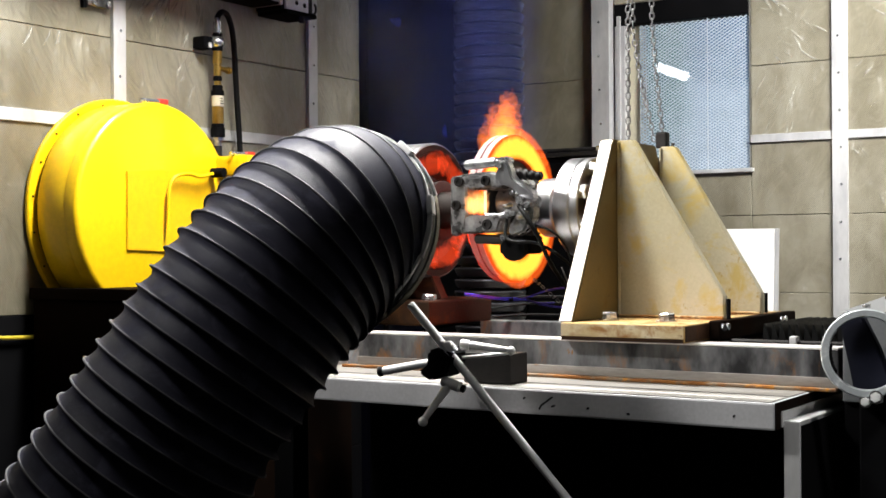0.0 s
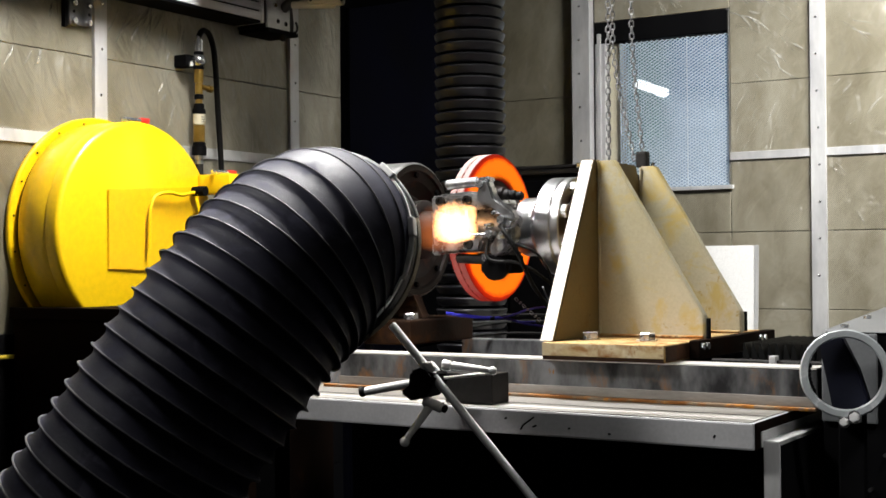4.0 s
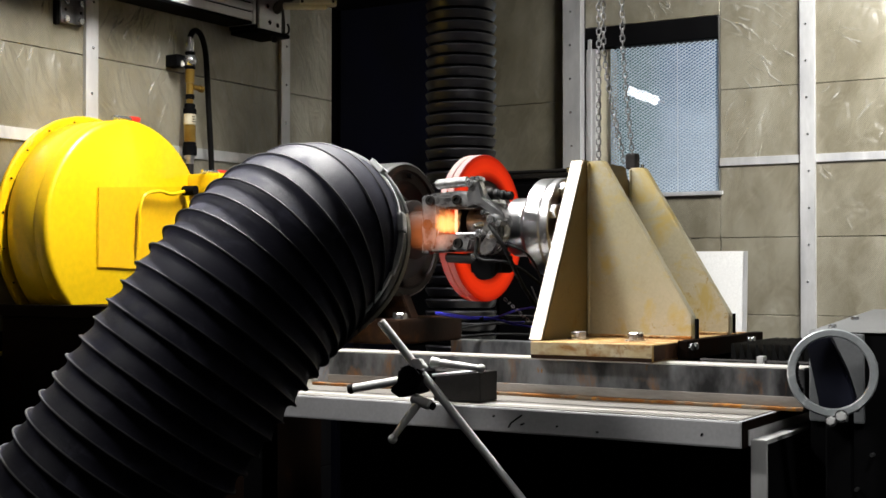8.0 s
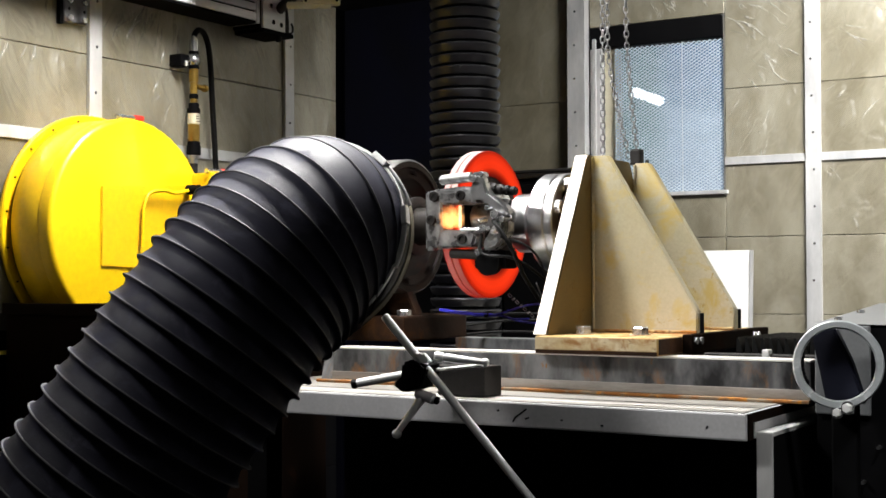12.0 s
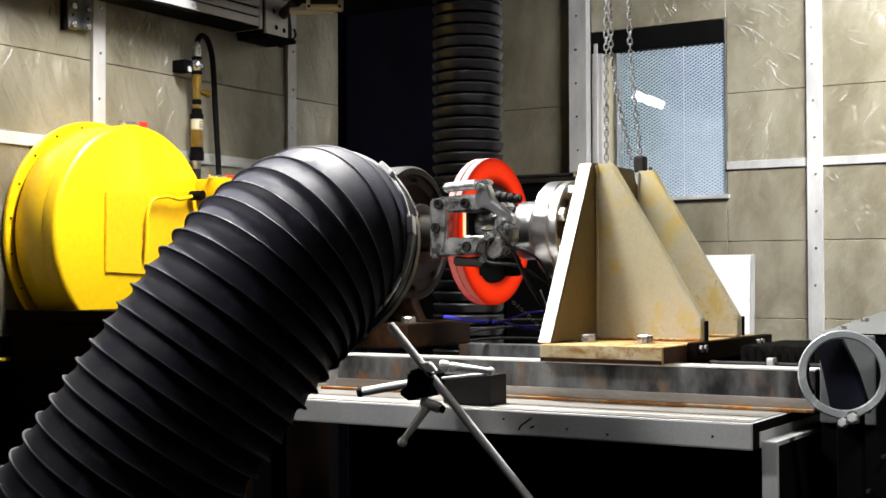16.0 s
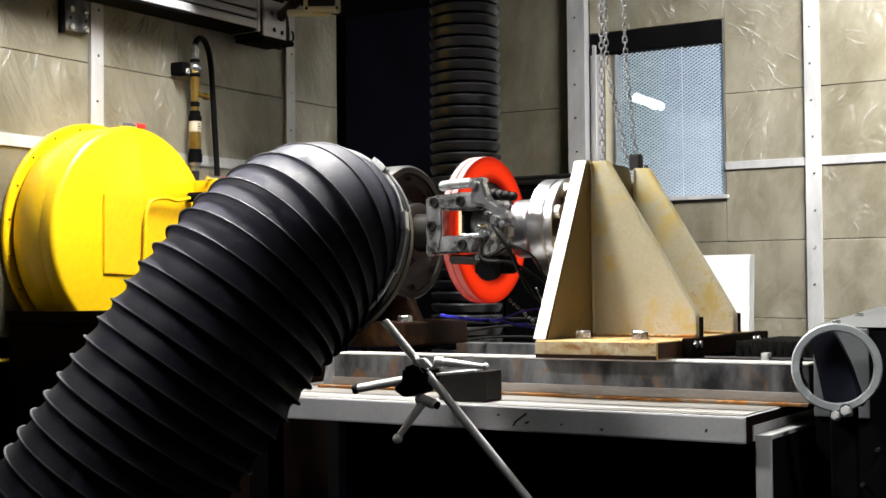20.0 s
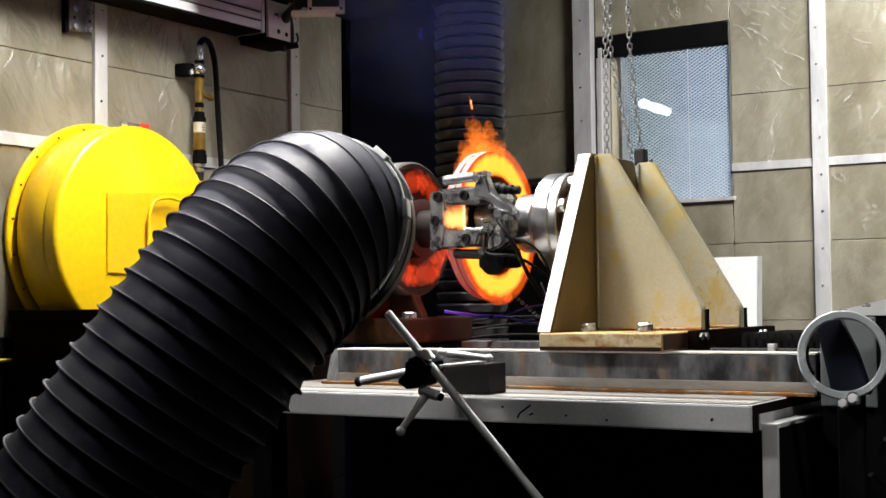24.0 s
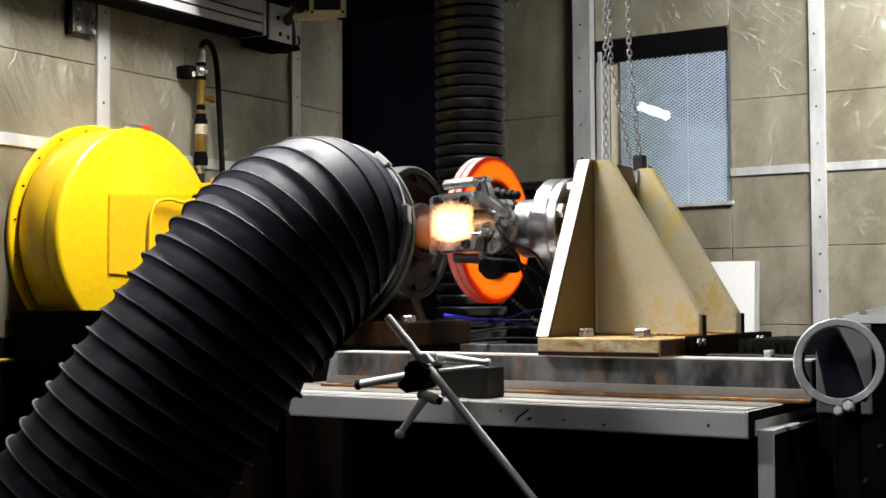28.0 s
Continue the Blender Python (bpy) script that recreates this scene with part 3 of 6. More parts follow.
# pale ridges set where the clear film stretched over the sheets glints
def creases(name, parent, along, plane, spans, seed):
    rnd = random.Random(seed)
    bm = bmesh.new()
    for a0, a1, z0, z1, lean, count, longest in spans:
        for _ in range(count):
            a, z = rnd.uniform(a0, a1), rnd.uniform(z0, z1)
            ang = radians(lean + rnd.uniform(-16, 16))
            length, bend = longest * rnd.uniform(0.35, 1.0), rnd.uniform(-0.35, 0.35)
            thick = rnd.choice((0.002, 0.0035, 0.0055))
            pts = []
            for k in range(9):
                u = k / 8
                da = length * (u - 0.5) * math.cos(ang) - bend * length * (u - 0.5) ** 2 * math.sin(ang)
                dz = length * (u - 0.5) * math.sin(ang) + bend * length * (u - 0.5) ** 2 * math.cos(ang)
                pts.append((plane + 0.0008, a + da, z + dz) if along == "y" else (a + da, plane - 0.0008, z + dz))
            sweep(pts, lambda s: thick * max(0.06, math.sin(math.pi * min(1.0, s / length))), 6, length / 14, bm)
    ob = part(name, bm, M["film"], parent, "pale ridges standing in for glints in the clear film", smooth=True)
    return tagged(ob, "pale ridges standing in for glints in the clear film", kind="stuff")


creases("film_creases", wall_left, "y", XW, [(2.52, 2.60, 2.03, 2.14, 75, 10, 0.05), (2.80, 2.95, 2.02, 2.12, 52, 14, 0.11), (2.95, 3.12, 1.98, 2.12, 70, 16, 0.12), (3.0, 3.08, 1.80, 1.94, 60, 7, 0.10), (2.40, 2.52, 1.86, 1.98, 62, 5, 0.09)], 3)
creases("film_creases", wall_back, "x", YW, [(-1.66, -1.40, 2.12, 2.45, -36, 26, 0.16), (-1.64, -1.42, 1.98, 2.15, -50, 8, 0.12), (-2.15, -1.75, 2.32, 2.45, -55, 14, 0.12), (-1.29, -0.85, 2.15, 2.45, -30, 22, 0.16), (-1.28, -0.95, 1.78, 2.05, 50, 8, 0.12), (-1.66, -1.42, 1.72, 1.95, 62, 9, 0.12), (-1.28, -0.95, 1.45, 1.68, -50, 6, 0.08)], 5)

# black panel added for the shade in the corner of the left wall
door = thing("door_1", (XW, 4.44, 0), "navy-black panel added for the dark corner", "door", kind="structure")
leaf = part("leaf", box(XW - 0.006, XW + 0.03, 3.995, YW - 0.006, 0.004, CEIL - 0.01, 0.006), M["navy"], door)
part("edge_strip", box(XW + 0.031, XW + 0.045, 3.995, 4.02, 0.004, CEIL - 0.01, 0.003), M["navy"], door)
part("handle", box(XW + 0.032, XW + 0.06, 4.1, 4.125, 0.95, 1.2, 0.006), M["black"], leaf)

# window
window = thing("window_1", ((WX0 + WX1) / 2, YW, WZ0), "window behind bluish expanded metal mesh", "window", kind="structure")
part("window_sill", box(WX0 + 0.02, WX1 + 0.012, YW - 0.014, YW + 0.10, WZ0 - 0.012, WZ0 + 0.004, 0.003), M["batten"], window)
part("frame_side", box(WX1 - 0.008, WX1 - 0.001, YW + 0.002, YW + 0.10, WZ0, WZ1, 0.001), M["core"], window)
part("lintel", box(WX0, WX1 - 0.008, YW + 0.002, YW + 0.10, WZ1 - 0.088, WZ1, 0.004), M["black"], window, "black roller housing")
part("jamb", box(WX0 + 0.004, WX0 + 0.05, YW - 0.004, YW + 0.10, WZ0, WZ1 - 0.09, 0.003), M["batten"], window, "grey steel jamb")
part("jamb_strip", box(WX0 + 0.018, WX0 + 0.034, YW - 0.016, YW - 0.004, WZ0, WZ1 - 0.05, 0.003), M["batten"], window, "pale jamb strip")
part("mullion", box(-1.8725, -1.8695, YW + 0.018, YW + 0.024, WZ0, WZ1 - 0.09), M["whiteboard"], window)
part("inner_post", box(WX0 + 0.055, WX0 + 0.105, YW + 0.03, YW + 0.10, WZ0, WZ1 - 0.09, 0.003), M["beige"], window)
vs, fs = [], []
w, h, t = 0.0222, 0.0134, 0.0018
x0, x1, z0, z1 = WX0 + 0.108, WX1 - 0.007, WZ0 + 0.008, WZ1 - 0.09
nx, nz = int((x1 - x0) / (w / 2)), int((z1 - z0) / (h / 2))
for j in range(nz):
    for i in range(nx):
        za = z0 + (j + ((i + j) % 2)) * h / 2
        zb = z0 + (j + ((i + 1 + j) % 2)) * h / 2
        xa, xb = x0 + i * w / 2, x0 + (i + 1) * w / 2
        n = len(vs)
        for dy, dz in ((0, t), (0, -t), (0.005, -t), (0.005, t)):
            vs += [(xa, YW + 0.012 + dy, za + dz), (xb, YW + 0.012 + dy, zb + dz)]
        fs += [(n + 2 * k, n + 2 * k + 1, n + (2 * k + 3) % 8, n + (2 * k + 2) % 8) for k in range(4)]
me = bpy.data.meshes.new("mesh_screen")
me.from_pydata([tuple(Vector(v) - window.location) for v in vs], [], fs)
me.materials.append(M["mesh"])
screen = new("mesh_screen", me)
screen.parent = window
tagged(screen, "diamond expanded metal screen", kind="stuff")
glass = bpy.data.materials.new("window_glass")
glass.use_nodes = True
gp = glass.node_tree.nodes["Principled BSDF"]
gp.inputs["Transmission Weight"].default_value, gp.inputs["Roughness"].default_value, gp.inputs["IOR"].default_value = 1.0, 0.02, 1.45
pane = part("pane", box(WX0 + 0.05, WX1 - 0.004, YW + 0.06, YW + 0.066, WZ0 + 0.002, WZ1 - 0.088), glass, window)
pane.visible_shadow = False

# glowing backdrop whose graded colours stand for the bright room beyond the window
bd = bpy.data.materials.new("room_light_backdrop")
bd.use_nodes = True
nt = bd.node_tree
p = nt.nodes["Principled BSDF"]
co = nt.nodes.new("ShaderNodeTexCoord").outputs["Object"]
sep = nt.nodes.new("ShaderNodeSeparateXYZ")
nt.links.new(co, sep.inputs[0])
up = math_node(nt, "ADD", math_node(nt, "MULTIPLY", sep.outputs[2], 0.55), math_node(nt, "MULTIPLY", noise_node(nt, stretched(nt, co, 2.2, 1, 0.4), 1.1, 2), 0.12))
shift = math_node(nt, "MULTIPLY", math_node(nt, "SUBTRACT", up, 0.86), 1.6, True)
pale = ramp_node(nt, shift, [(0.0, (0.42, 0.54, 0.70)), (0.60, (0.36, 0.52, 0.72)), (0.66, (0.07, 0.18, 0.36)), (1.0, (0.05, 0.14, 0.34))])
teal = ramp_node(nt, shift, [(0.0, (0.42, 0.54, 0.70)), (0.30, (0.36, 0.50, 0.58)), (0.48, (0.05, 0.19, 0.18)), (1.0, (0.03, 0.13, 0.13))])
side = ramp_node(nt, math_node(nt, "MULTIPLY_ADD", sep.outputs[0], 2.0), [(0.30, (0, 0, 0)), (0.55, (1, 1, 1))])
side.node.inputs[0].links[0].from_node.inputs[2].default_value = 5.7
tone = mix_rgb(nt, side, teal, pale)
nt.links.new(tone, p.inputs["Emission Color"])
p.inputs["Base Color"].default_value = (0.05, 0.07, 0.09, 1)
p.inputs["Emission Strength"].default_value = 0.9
tagged(part("backdrop", box(-4.6, -0.2, 6.6, 6.65, 0.2, CEIL), bd, None), "self-glowing pale blue backdrop for the next room", "backdrop", kind="structure")
# glowing bar added in place of a reflection in the window
strip = thing("strip_light", (-2.604, 6.3, 2.2), "glowing bar standing in for a bright reflection in the window", "lamp")
part("tube", rod((-2.681, 6.28, 2.235), (-2.527, 6.32, 2.170), 0.024, bm=None, bevel=0.006), lit("reflection_glow", (0.95, 0.98, 1.0), 4.0), strip)
part("hanger", rod((-2.604, 6.3, 2.2), (-2.604, 6.599, 2.2), 0.004, seg=8), M["batten"], strip)

# ceiling light fittings, all out of view; the last carries the added fill
def placed(bm, m):
    bmesh.ops.transform(bm, matrix=m, verts=bm.verts)
    return bm


for eye, aim, length, watts, spread in LAMPS:
    fit_ob = thing("ceiling_light", (eye[0], eye[1], CEIL), "unseen light fitting hung from the ceiling, set to light the cell", "lamp", "ceiling lights")
    turn = look(eye, aim)
    part("housing", placed(box(-length / 2 - 0.03, length / 2 + 0.03, -0.14, 0.14, 0.031, 0.10, 0.01), turn), M["batten"], fit_ob)
    part("diffuser", placed(box(-length / 2, length / 2, -0.11, 0.11, 0.006, 0.03, 0.008), turn), lit("light_diffuser", (1, 0.97, 0.9), 4.0), fit_ob)
    top = turn @ Vector((0, 0, 0.095))
    part("hanger", rod(top, (top.x, top.y, CEIL - 0.001), 0.008, seg=10), M["batten"], fit_ob)

# ---- machine bed ----
bed = thing("machine_bed", (-1.8, 2.9, 0), "heavy steel machine bed table with worn grey edge", "machine bed")
part("tabletop", box(-2.02, -0.722, 2.297, 3.62, 0.952, 1.004, 0.004), M["greysteel"], bed, "grey painted steel slab")
part("top_skin", box(-2.015, -0.728, 2.301, 3.61, 1.0045, 1.006, 0.0005), M["steeltop"], bed, "planed steel surface with rust stains")
part("polished_strip", box(-2.01, -0.73, 2.332, 2.366, 1.0062, 1.0066), M["polished"], bed, "bright rubbed strip")
part("slot", box(-2.01, -0.73, 2.40, 2.406, 1.0062, 1.0066), M["hubiron"], bed)
# rear beam, inner legs and base panel black, for the shade under the bed
part("rear_beam", box(-0.765, -0.73, 2.45, 3.55, 0.89, 0.948, 0.004), M["black"], bed)
# dark skin puts the shade of the right-hand end into colour
part("end_plate", box(-0.7217, -0.7195, 2.301, 3.6, 0.9525, 1.0035), M["darkrust"], bed, "end face coloured near black for its shade")
part("end_plate_lip", box(-0.7195, -0.7165, 2.33, 2.80, 0.955, 0.985, 0.001), M["batten"], bed)
part("leg", box(-0.7165, -0.684, 2.335, 2.80, 0, 0.968, 0.003), M["batten"], bed, "pale galvanised plate leg")
# black sheet added for the unlit right side of the leg
part("leg_shade_side", box(-0.6838, -0.681, 2.338, 2.80, 0, 0.960, 0.001), M["black"], bed, "black sheet standing for the shaded leg side")
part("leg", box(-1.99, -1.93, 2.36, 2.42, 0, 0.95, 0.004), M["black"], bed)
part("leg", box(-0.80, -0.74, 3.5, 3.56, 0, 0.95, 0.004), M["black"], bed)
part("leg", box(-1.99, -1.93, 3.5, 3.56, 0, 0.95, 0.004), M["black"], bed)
part("under_bed_panel", box(-1.96, -0.80, 2.72, 3.5, 0, 0.948), M["black"], bed, "black panel added to darken the space under the bed")
part("brace", sweep(smooth_path([(-1.06, 2.40, 0.95), (-1.02, 2.40, 0.87), (-0.965, 2.40, 0.80), (-0.90, 2.40, 0.55)], 8), 0.012, 10, 0.02), M["black"], bed)
for x, z, w, a in ((-1.258, 0.985, 0.006, 30), (-1.205, 0.981, 0.034, 35), (-1.22, 0.968, 0.012, 60), (-1.19, 0.972, 0.010, 20), (-1.02, 0.966, 0.006, 0), (-0.80, 0.975, 0.006, 60), (-1.11, 0.972, 0.005, 10)):
    bm = box(-w / 2, w / 2, -0.0004, 0.0004, -0.0018, 0.0018)
    bmesh.ops.transform(bm, matrix=pose(x, 2.2962, z, 0, -a, 0), verts=bm.verts)
    part("scuff", bm, M["black"], bed, "dark scuff in the paint")

rails = thing("slide_rails", (-1.4, 2.85, 1.006), "pair of rust-stained steel slide rails on the bed", "slide rail")
part("front_rail", box(-1.86, -0.668, 2.532, 2.60, 1.0065, 1.0895, 0.003), M["steel"], rails, "rust-stained steel rail")
part("rail_foot", box(-1.86, -0.668, 2.5285, 2.5315, 1.0140, 1.034, 0.001), M["rubbedband"], rails, "rubbed lower band with rust")
# rail top takes the whiter steel for the overhead light on it
part("rail_cap", box(-1.86, -0.668, 2.530, 2.604, 1.0898, 1.0938, 0.001), M["polished"], rails, "bright rail top, whitened for overhead light")
part("rear_rail", box(-1.86, -0.668, 3.12, 3.19, 1.0065, 1.0938, 0.003), M["steel"], rails)
part("foot_strip", box(-1.90, -0.668, 2.516, 2.5315, 1.0065, 1.0135, 0.002), M["rustline"], rails, "rusted foot strip")
part("bed_well", box(-1.86, -0.668, 2.605, 3.115, 1.0065, 1.05, 0.003), M["black"], rails)
part("end_stop", prism([(2.535, 1.007), (2.60, 1.007), (2.60, 1.09), (2.56, 1.09)], "x", -1.90, -1.862, 0.002), M["steel"], rails)
# black accordion cover
cover = thing("way_cover", (-0.82, 2.85, 1.05), "black folded rubber way cover between the rails", "cover")
part("flat_cover", box(-0.94, -0.67, 2.62, 3.11, 1.0505, 1.085, 0.003), M["black"], cover)
for k in range(12):
    x = -0.89 + 0.0182 * k
    part("fold", prism([(x, 1.086), (x + 0.003, 1.128), (x + 0.006, 1.128), (x + 0.0172, 1.092), (x + 0.0176, 1.086)], "y", 2.72 + 0.004 * (k % 2), 3.06), M["cableblack"], cover)
part("guide_rod", rod((-0.93, 2.64, 1.093), (-0.67, 2.64, 1.093), 0.006, seg=10), M["hubiron"], cover)
part("clip", box(-0.80, -0.785, 2.628, 2.652, 1.0862, 1.108, 0.002), M["batten"], cover)

# ---- angle bracket ----
bracket = thing("angle_bracket", (-1.12, 2.845, 1.097), "cream painted welded angle bracket with rusty base", "bracket")
part("front_face", box(-1.2765, -0.9865, 2.4992, 2.5018, 1.104, 1.131, 0.0005), M["plateface"], bracket, "scraped pale front face")
base_plate = part("base_plate", box(-1.278, -0.985, 2.502, 3.19, 1.0942, 1.133, 0.003), M["rusty"], bracket, "rust-stained base plate")
# stained paint, with the shade of this side put into a darker ochre
part("face_plate", prism([(2.515, 1.1335), (3.175, 1.1335), (2.985, 1.556), (2.735, 1.556)], "x", -1.288, -1.256, 0.003), M["ochre"], bracket, "ochre stained face plate, darkened for its shaded side")
# strip along the sloping front edge, coloured paler for the light it catches
part("edge_face", prism([(2.511, 1.136), (2.5145, 1.136), (2.7345, 1.554), (2.731, 1.554)], "x", -1.287, -1.257), M["creamedge"], bracket, "pale edge, lightened for the light it catches")
for y in (2.755, 3.005):
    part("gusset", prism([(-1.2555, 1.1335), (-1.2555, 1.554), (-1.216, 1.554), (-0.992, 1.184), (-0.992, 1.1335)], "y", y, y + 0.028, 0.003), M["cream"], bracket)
    part("weld", sweep([(-1.252, y - 0.002, 1.14), (-1.252, y - 0.002, 1.55)], lambda s: 0.0035 + 0.0004 * math.sin(s * 420), 8, 0.004), M["cream"], bracket)
    part("weld", sweep([(-1.252, y - 0.002, 1.137), (-0.994, y - 0.002, 1.137)], lambda s: 0.0035 + 0.0004 * math.sin(s * 420), 8, 0.004), M["rusty"], bracket)
for x, y in ((-1.215, 2.62), (-1.075, 2.62), (-1.178, 3.13), (-1.063, 3.13)):
    part("washer", rod((x, y, 1.1332), (x, y, 1.1365), 0.024, seg=24), M["chrome"], base_plate)
    piece("bolt", HEX, base_plate, Matrix.Translation((x, y, 1.1365)) @ pose(0, 0, 0, 0, 0, 17 + 40 * x))
part("end_face", box(-0.9848, -0.9835, 2.507, 2.640, 1.097, 1.130), M["rust"], bracket, "rust-brown end face")
part("lower_edge", box(-1.276, -0.987, 2.5000, 2.5022, 1.0945, 1.103), M["rust"], bracket, "rusted lower edge")
for y in (2.735, 2.985):
    part("rust_line", box(-1.25, -0.995, y, y + 0.018, 1.1333, 1.1341), M["rustline"], bracket, "rust along the weld")
part("stop_block", box(-0.9848, -0.960, 2.642, 3.17, 1.0942, 1.136, 0.003), M["darkrust"], bracket, "dark rusted side block")
for y, z in ((2.655, 1.122), (2.685, 1.122), (3.05, 1.12), (3.08, 1.12)):
    piece("bolt", SMALLHEX, bracket, Matrix.Translation((-0.960, y, z)) @ ALONG_X)
for x, y in ((-0.968, 2.72), (-1.020, 3.12)):
    part("stud", rod((x, y, 1.133), (x, y, 1.182), 0.005, seg=10), M["black"], bracket)

# ---- yellow drum ----
DARKHEX = shared_mesh("dark_bolt_head", hexagon(0.009, 0.007), M["black"])
AY, AZ = 2.728, 1.414
drum = thing("drum_housing", (-2.8, AY, 1.1), "glossy yellow round flywheel housing with bolted rim", "flywheel housing")
T = Matrix.Translation((0, AY, AZ)) @ ALONG_X
rim_flange = part("rim_flange", lathe([(-2.9165, 0.10), (-2.9165, 0.339), (-2.913, 0.343), (-2.904, 0.343), (-2.900, 0.339), (-2.900, 0.10)], T, 96), M["yellow"], drum, smooth=True)
part("shadow_gap", lathe([(-2.899, 0.314), (-2.888, 0.314)], T, 96), M["black"], drum)
part("barrel", lathe([(-2.888, 0.10), (-2.888, 0.320), (-2.884, 0.323), (-2.78, 0.323), (-2.775, 0.320), (-2.775, 0.323), (-2.740, 0.323), (-2.732, 0.318), (-2.728, 0.308), (-2.728, 0.0)], T, 96), M["yellow"], drum, smooth=True)
# deeper yellow stands for the shading of the box face
part("gear_box", prism([(2.592, 1.30), (2.96, 1.285), (2.96, 1.552), (2.592, 1.531)], "x", -2.7278, -2.722, 0.0025), M["yellowshade"], drum, "yellow box cover, its shade put into a deeper yellow", smooth=True)
part("gear_box_top", box(-2.728, -2.60, 2.975, 3.10, 1.53, 1.592, 0.006), M["yellow"], drum, smooth=True)
for k in range(20):
    a = 2 * math.pi * (k + 0.4) / 20
    piece("bolt", DARKHEX, rim_flange, Matrix.Translation((-2.8995, AY + 0.328 * math.sin(a), AZ + 0.326 * math.cos(a))) @ ALONG_X @ Matrix.Diagonal((0.36, 0.36, 0.5, 1)))
part("cable", sweep(smooth_path([(-2.705, 2.738, 1.36), (-2.704, 2.741, 1.42), (-2.704, 2.744, 1.475), (-2.702, 2.765, 1.517), (-2.698, 2.82, 1.529), (-2.698, 2.87, 1.523), (-2.700, 2.935, 1.536)], 8), 0.0055, 10, 0.008), M["yellow"], drum, smooth=True)
part("gland", rod((-2.712, 2.94, 1.538), (-2.668, 2.945, 1.538), 0.015, seg=14), M["black"], drum)
valve = thing("drain_valve", (-2.75, 2.71, 1.73), "small chrome tap with red lever on the drum", "valve")
part("stem", rod((-2.75, 2.70, 1.728), (-2.75, 2.70, 1.745), 0.006, seg=12), M["chrome"], valve)
part("body", rod((-2.75, 2.675, 1.742), (-2.75, 2.75, 1.743), 0.007, seg=12), M["chrome"], valve)
part("lever", box(-2.757, -2.743, 2.745, 2.785, 1.737, 1.752, 0.004), M["red"], valve, "red lever")
valve2 = copy_thing(valve, Matrix.Translation((-2.66, 3.0, 1.585)))
cradle = thing("drum_cradle", (-2.6, 2.75, 0), "rust-brown steel cradle under the yellow drum, darkened for its shade", "machine base")
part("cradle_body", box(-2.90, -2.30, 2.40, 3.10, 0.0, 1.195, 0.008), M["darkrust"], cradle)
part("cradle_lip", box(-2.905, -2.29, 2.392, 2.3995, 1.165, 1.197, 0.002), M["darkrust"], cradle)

# ---- brake ----
BX, BY, BZ = -1.583, 2.848, 1.401
rotor = thing("brake_disc", (BX, BY, BZ), "red-hot ventilated brake disc glowing on its shaft", "brake disc")
X0 = Matrix.Translation((BX, BY, BZ)) @ ALONG_X
part("front_plate", lathe([(-0.019, 0.124), (-0.001, 0.124), (0.0, 0.126), (0.0, 0.188), (-0.0025, 0.190)], X0, 96), M["hot"], rotor, "red-hot friction ring", smooth=True)
part("front_rim", lathe([(-0.0025, 0.190), (-0.019, 0.190), (-0.019, 0.124)], X0, 96), M["hotrim"], rotor, "pale scaled rim", smooth=True)
part("rear_plate", lathe([(-0.041, 0.124), (-0.023, 0.124), (-0.023, 0.190), (-0.039, 0.190), (-0.041, 0.188)], X0, 96, closed=True), M["hotrim"], rotor, smooth=True)
vane_me = shared_mesh("vane", box(-0.0232, -0.0188, -0.0045, 0.0045, 0.128, 0.1885), M["vent"], False)
for k in range(48):
    piece("vane", vane_me, rotor, Matrix.Translation((BX, BY, BZ)) @ pose(0, 0, 0, 360 * k / 48, 0, 0))
part("hat", lathe([(-0.036, 0.1235), (-0.004, 0.1235), (-0.002, 0.11), (0.028, 0.098), (0.034, 0.09), (0.034, 0.0)], X0, 72), M["hubiron"], rotor, smooth=True)
for k in range(6):
    a = radians(60 * k + 10)
    piece("nut", SMALLHEX, rotor, Matrix.Translation((BX + 0.034, BY + 0.062 * math.sin(a), BZ + 0.062 * math.cos(a))) @ ALONG_X)

hub = thing("drive_hub", (-1.83, BY, BZ), "dark steel drive flange with bright rim and bolts", "drive flange")
H0 = Matrix.Translation((-1.83, BY, BZ)) @ ALONG_X
hub_flange = part("flange", lathe([(-0.10, 0.05), (-0.10, 0.172), (-0.004, 0.172), (0.0, 0.175), (0.0, 0.160), (-0.006, 0.156), (-0.010, 0.132), (-0.022, 0.122), (-0.030, 0.096), (-0.024, 0.088), (-0.024, 0.080), (0.012, 0.074), (0.018, 0.066), (0.022, 0.05), (0.10, 0.046), (0.10, 0.0)], H0, 96), M["hubsteel"], hub, smooth=True)
part("rim_band", lathe([(-0.098, 0.1725), (-0.098, 0.178), (-0.094, 0.180), (-0.058, 0.180), (-0.055, 0.1775), (-0.050, 0.1775), (-0.047, 0.1805), (-0.006, 0.1805), (-0.002, 0.1785), (0.0005, 0.1752)], H0, 96), M["hubrim"], hub, "bright turned rim", smooth=True)
part("boss_ring", lathe([(0.0125, 0.0745), (0.016, 0.079), (0.024, 0.079), (0.027, 0.074), (0.027, 0.052)], H0, 64), M["hubiron"], hub, "heat-browned boss ring", smooth=True)
for k in range(8):
    a = radians(45 * k)
    piece("bolt", DARKHEX, hub_flange, Matrix.Translation((-1.840, BY + 0.147 * math.sin(a), BZ + 0.147 * math.cos(a))) @ ALONG_X @ Matrix.Diagonal((0.9, 0.9, 1.5, 1)))
part("spindle", rod((-2.30, BY, BZ), (-1.88, BY, BZ), 0.055, seg=40), M["hubiron"], hub, smooth=True)
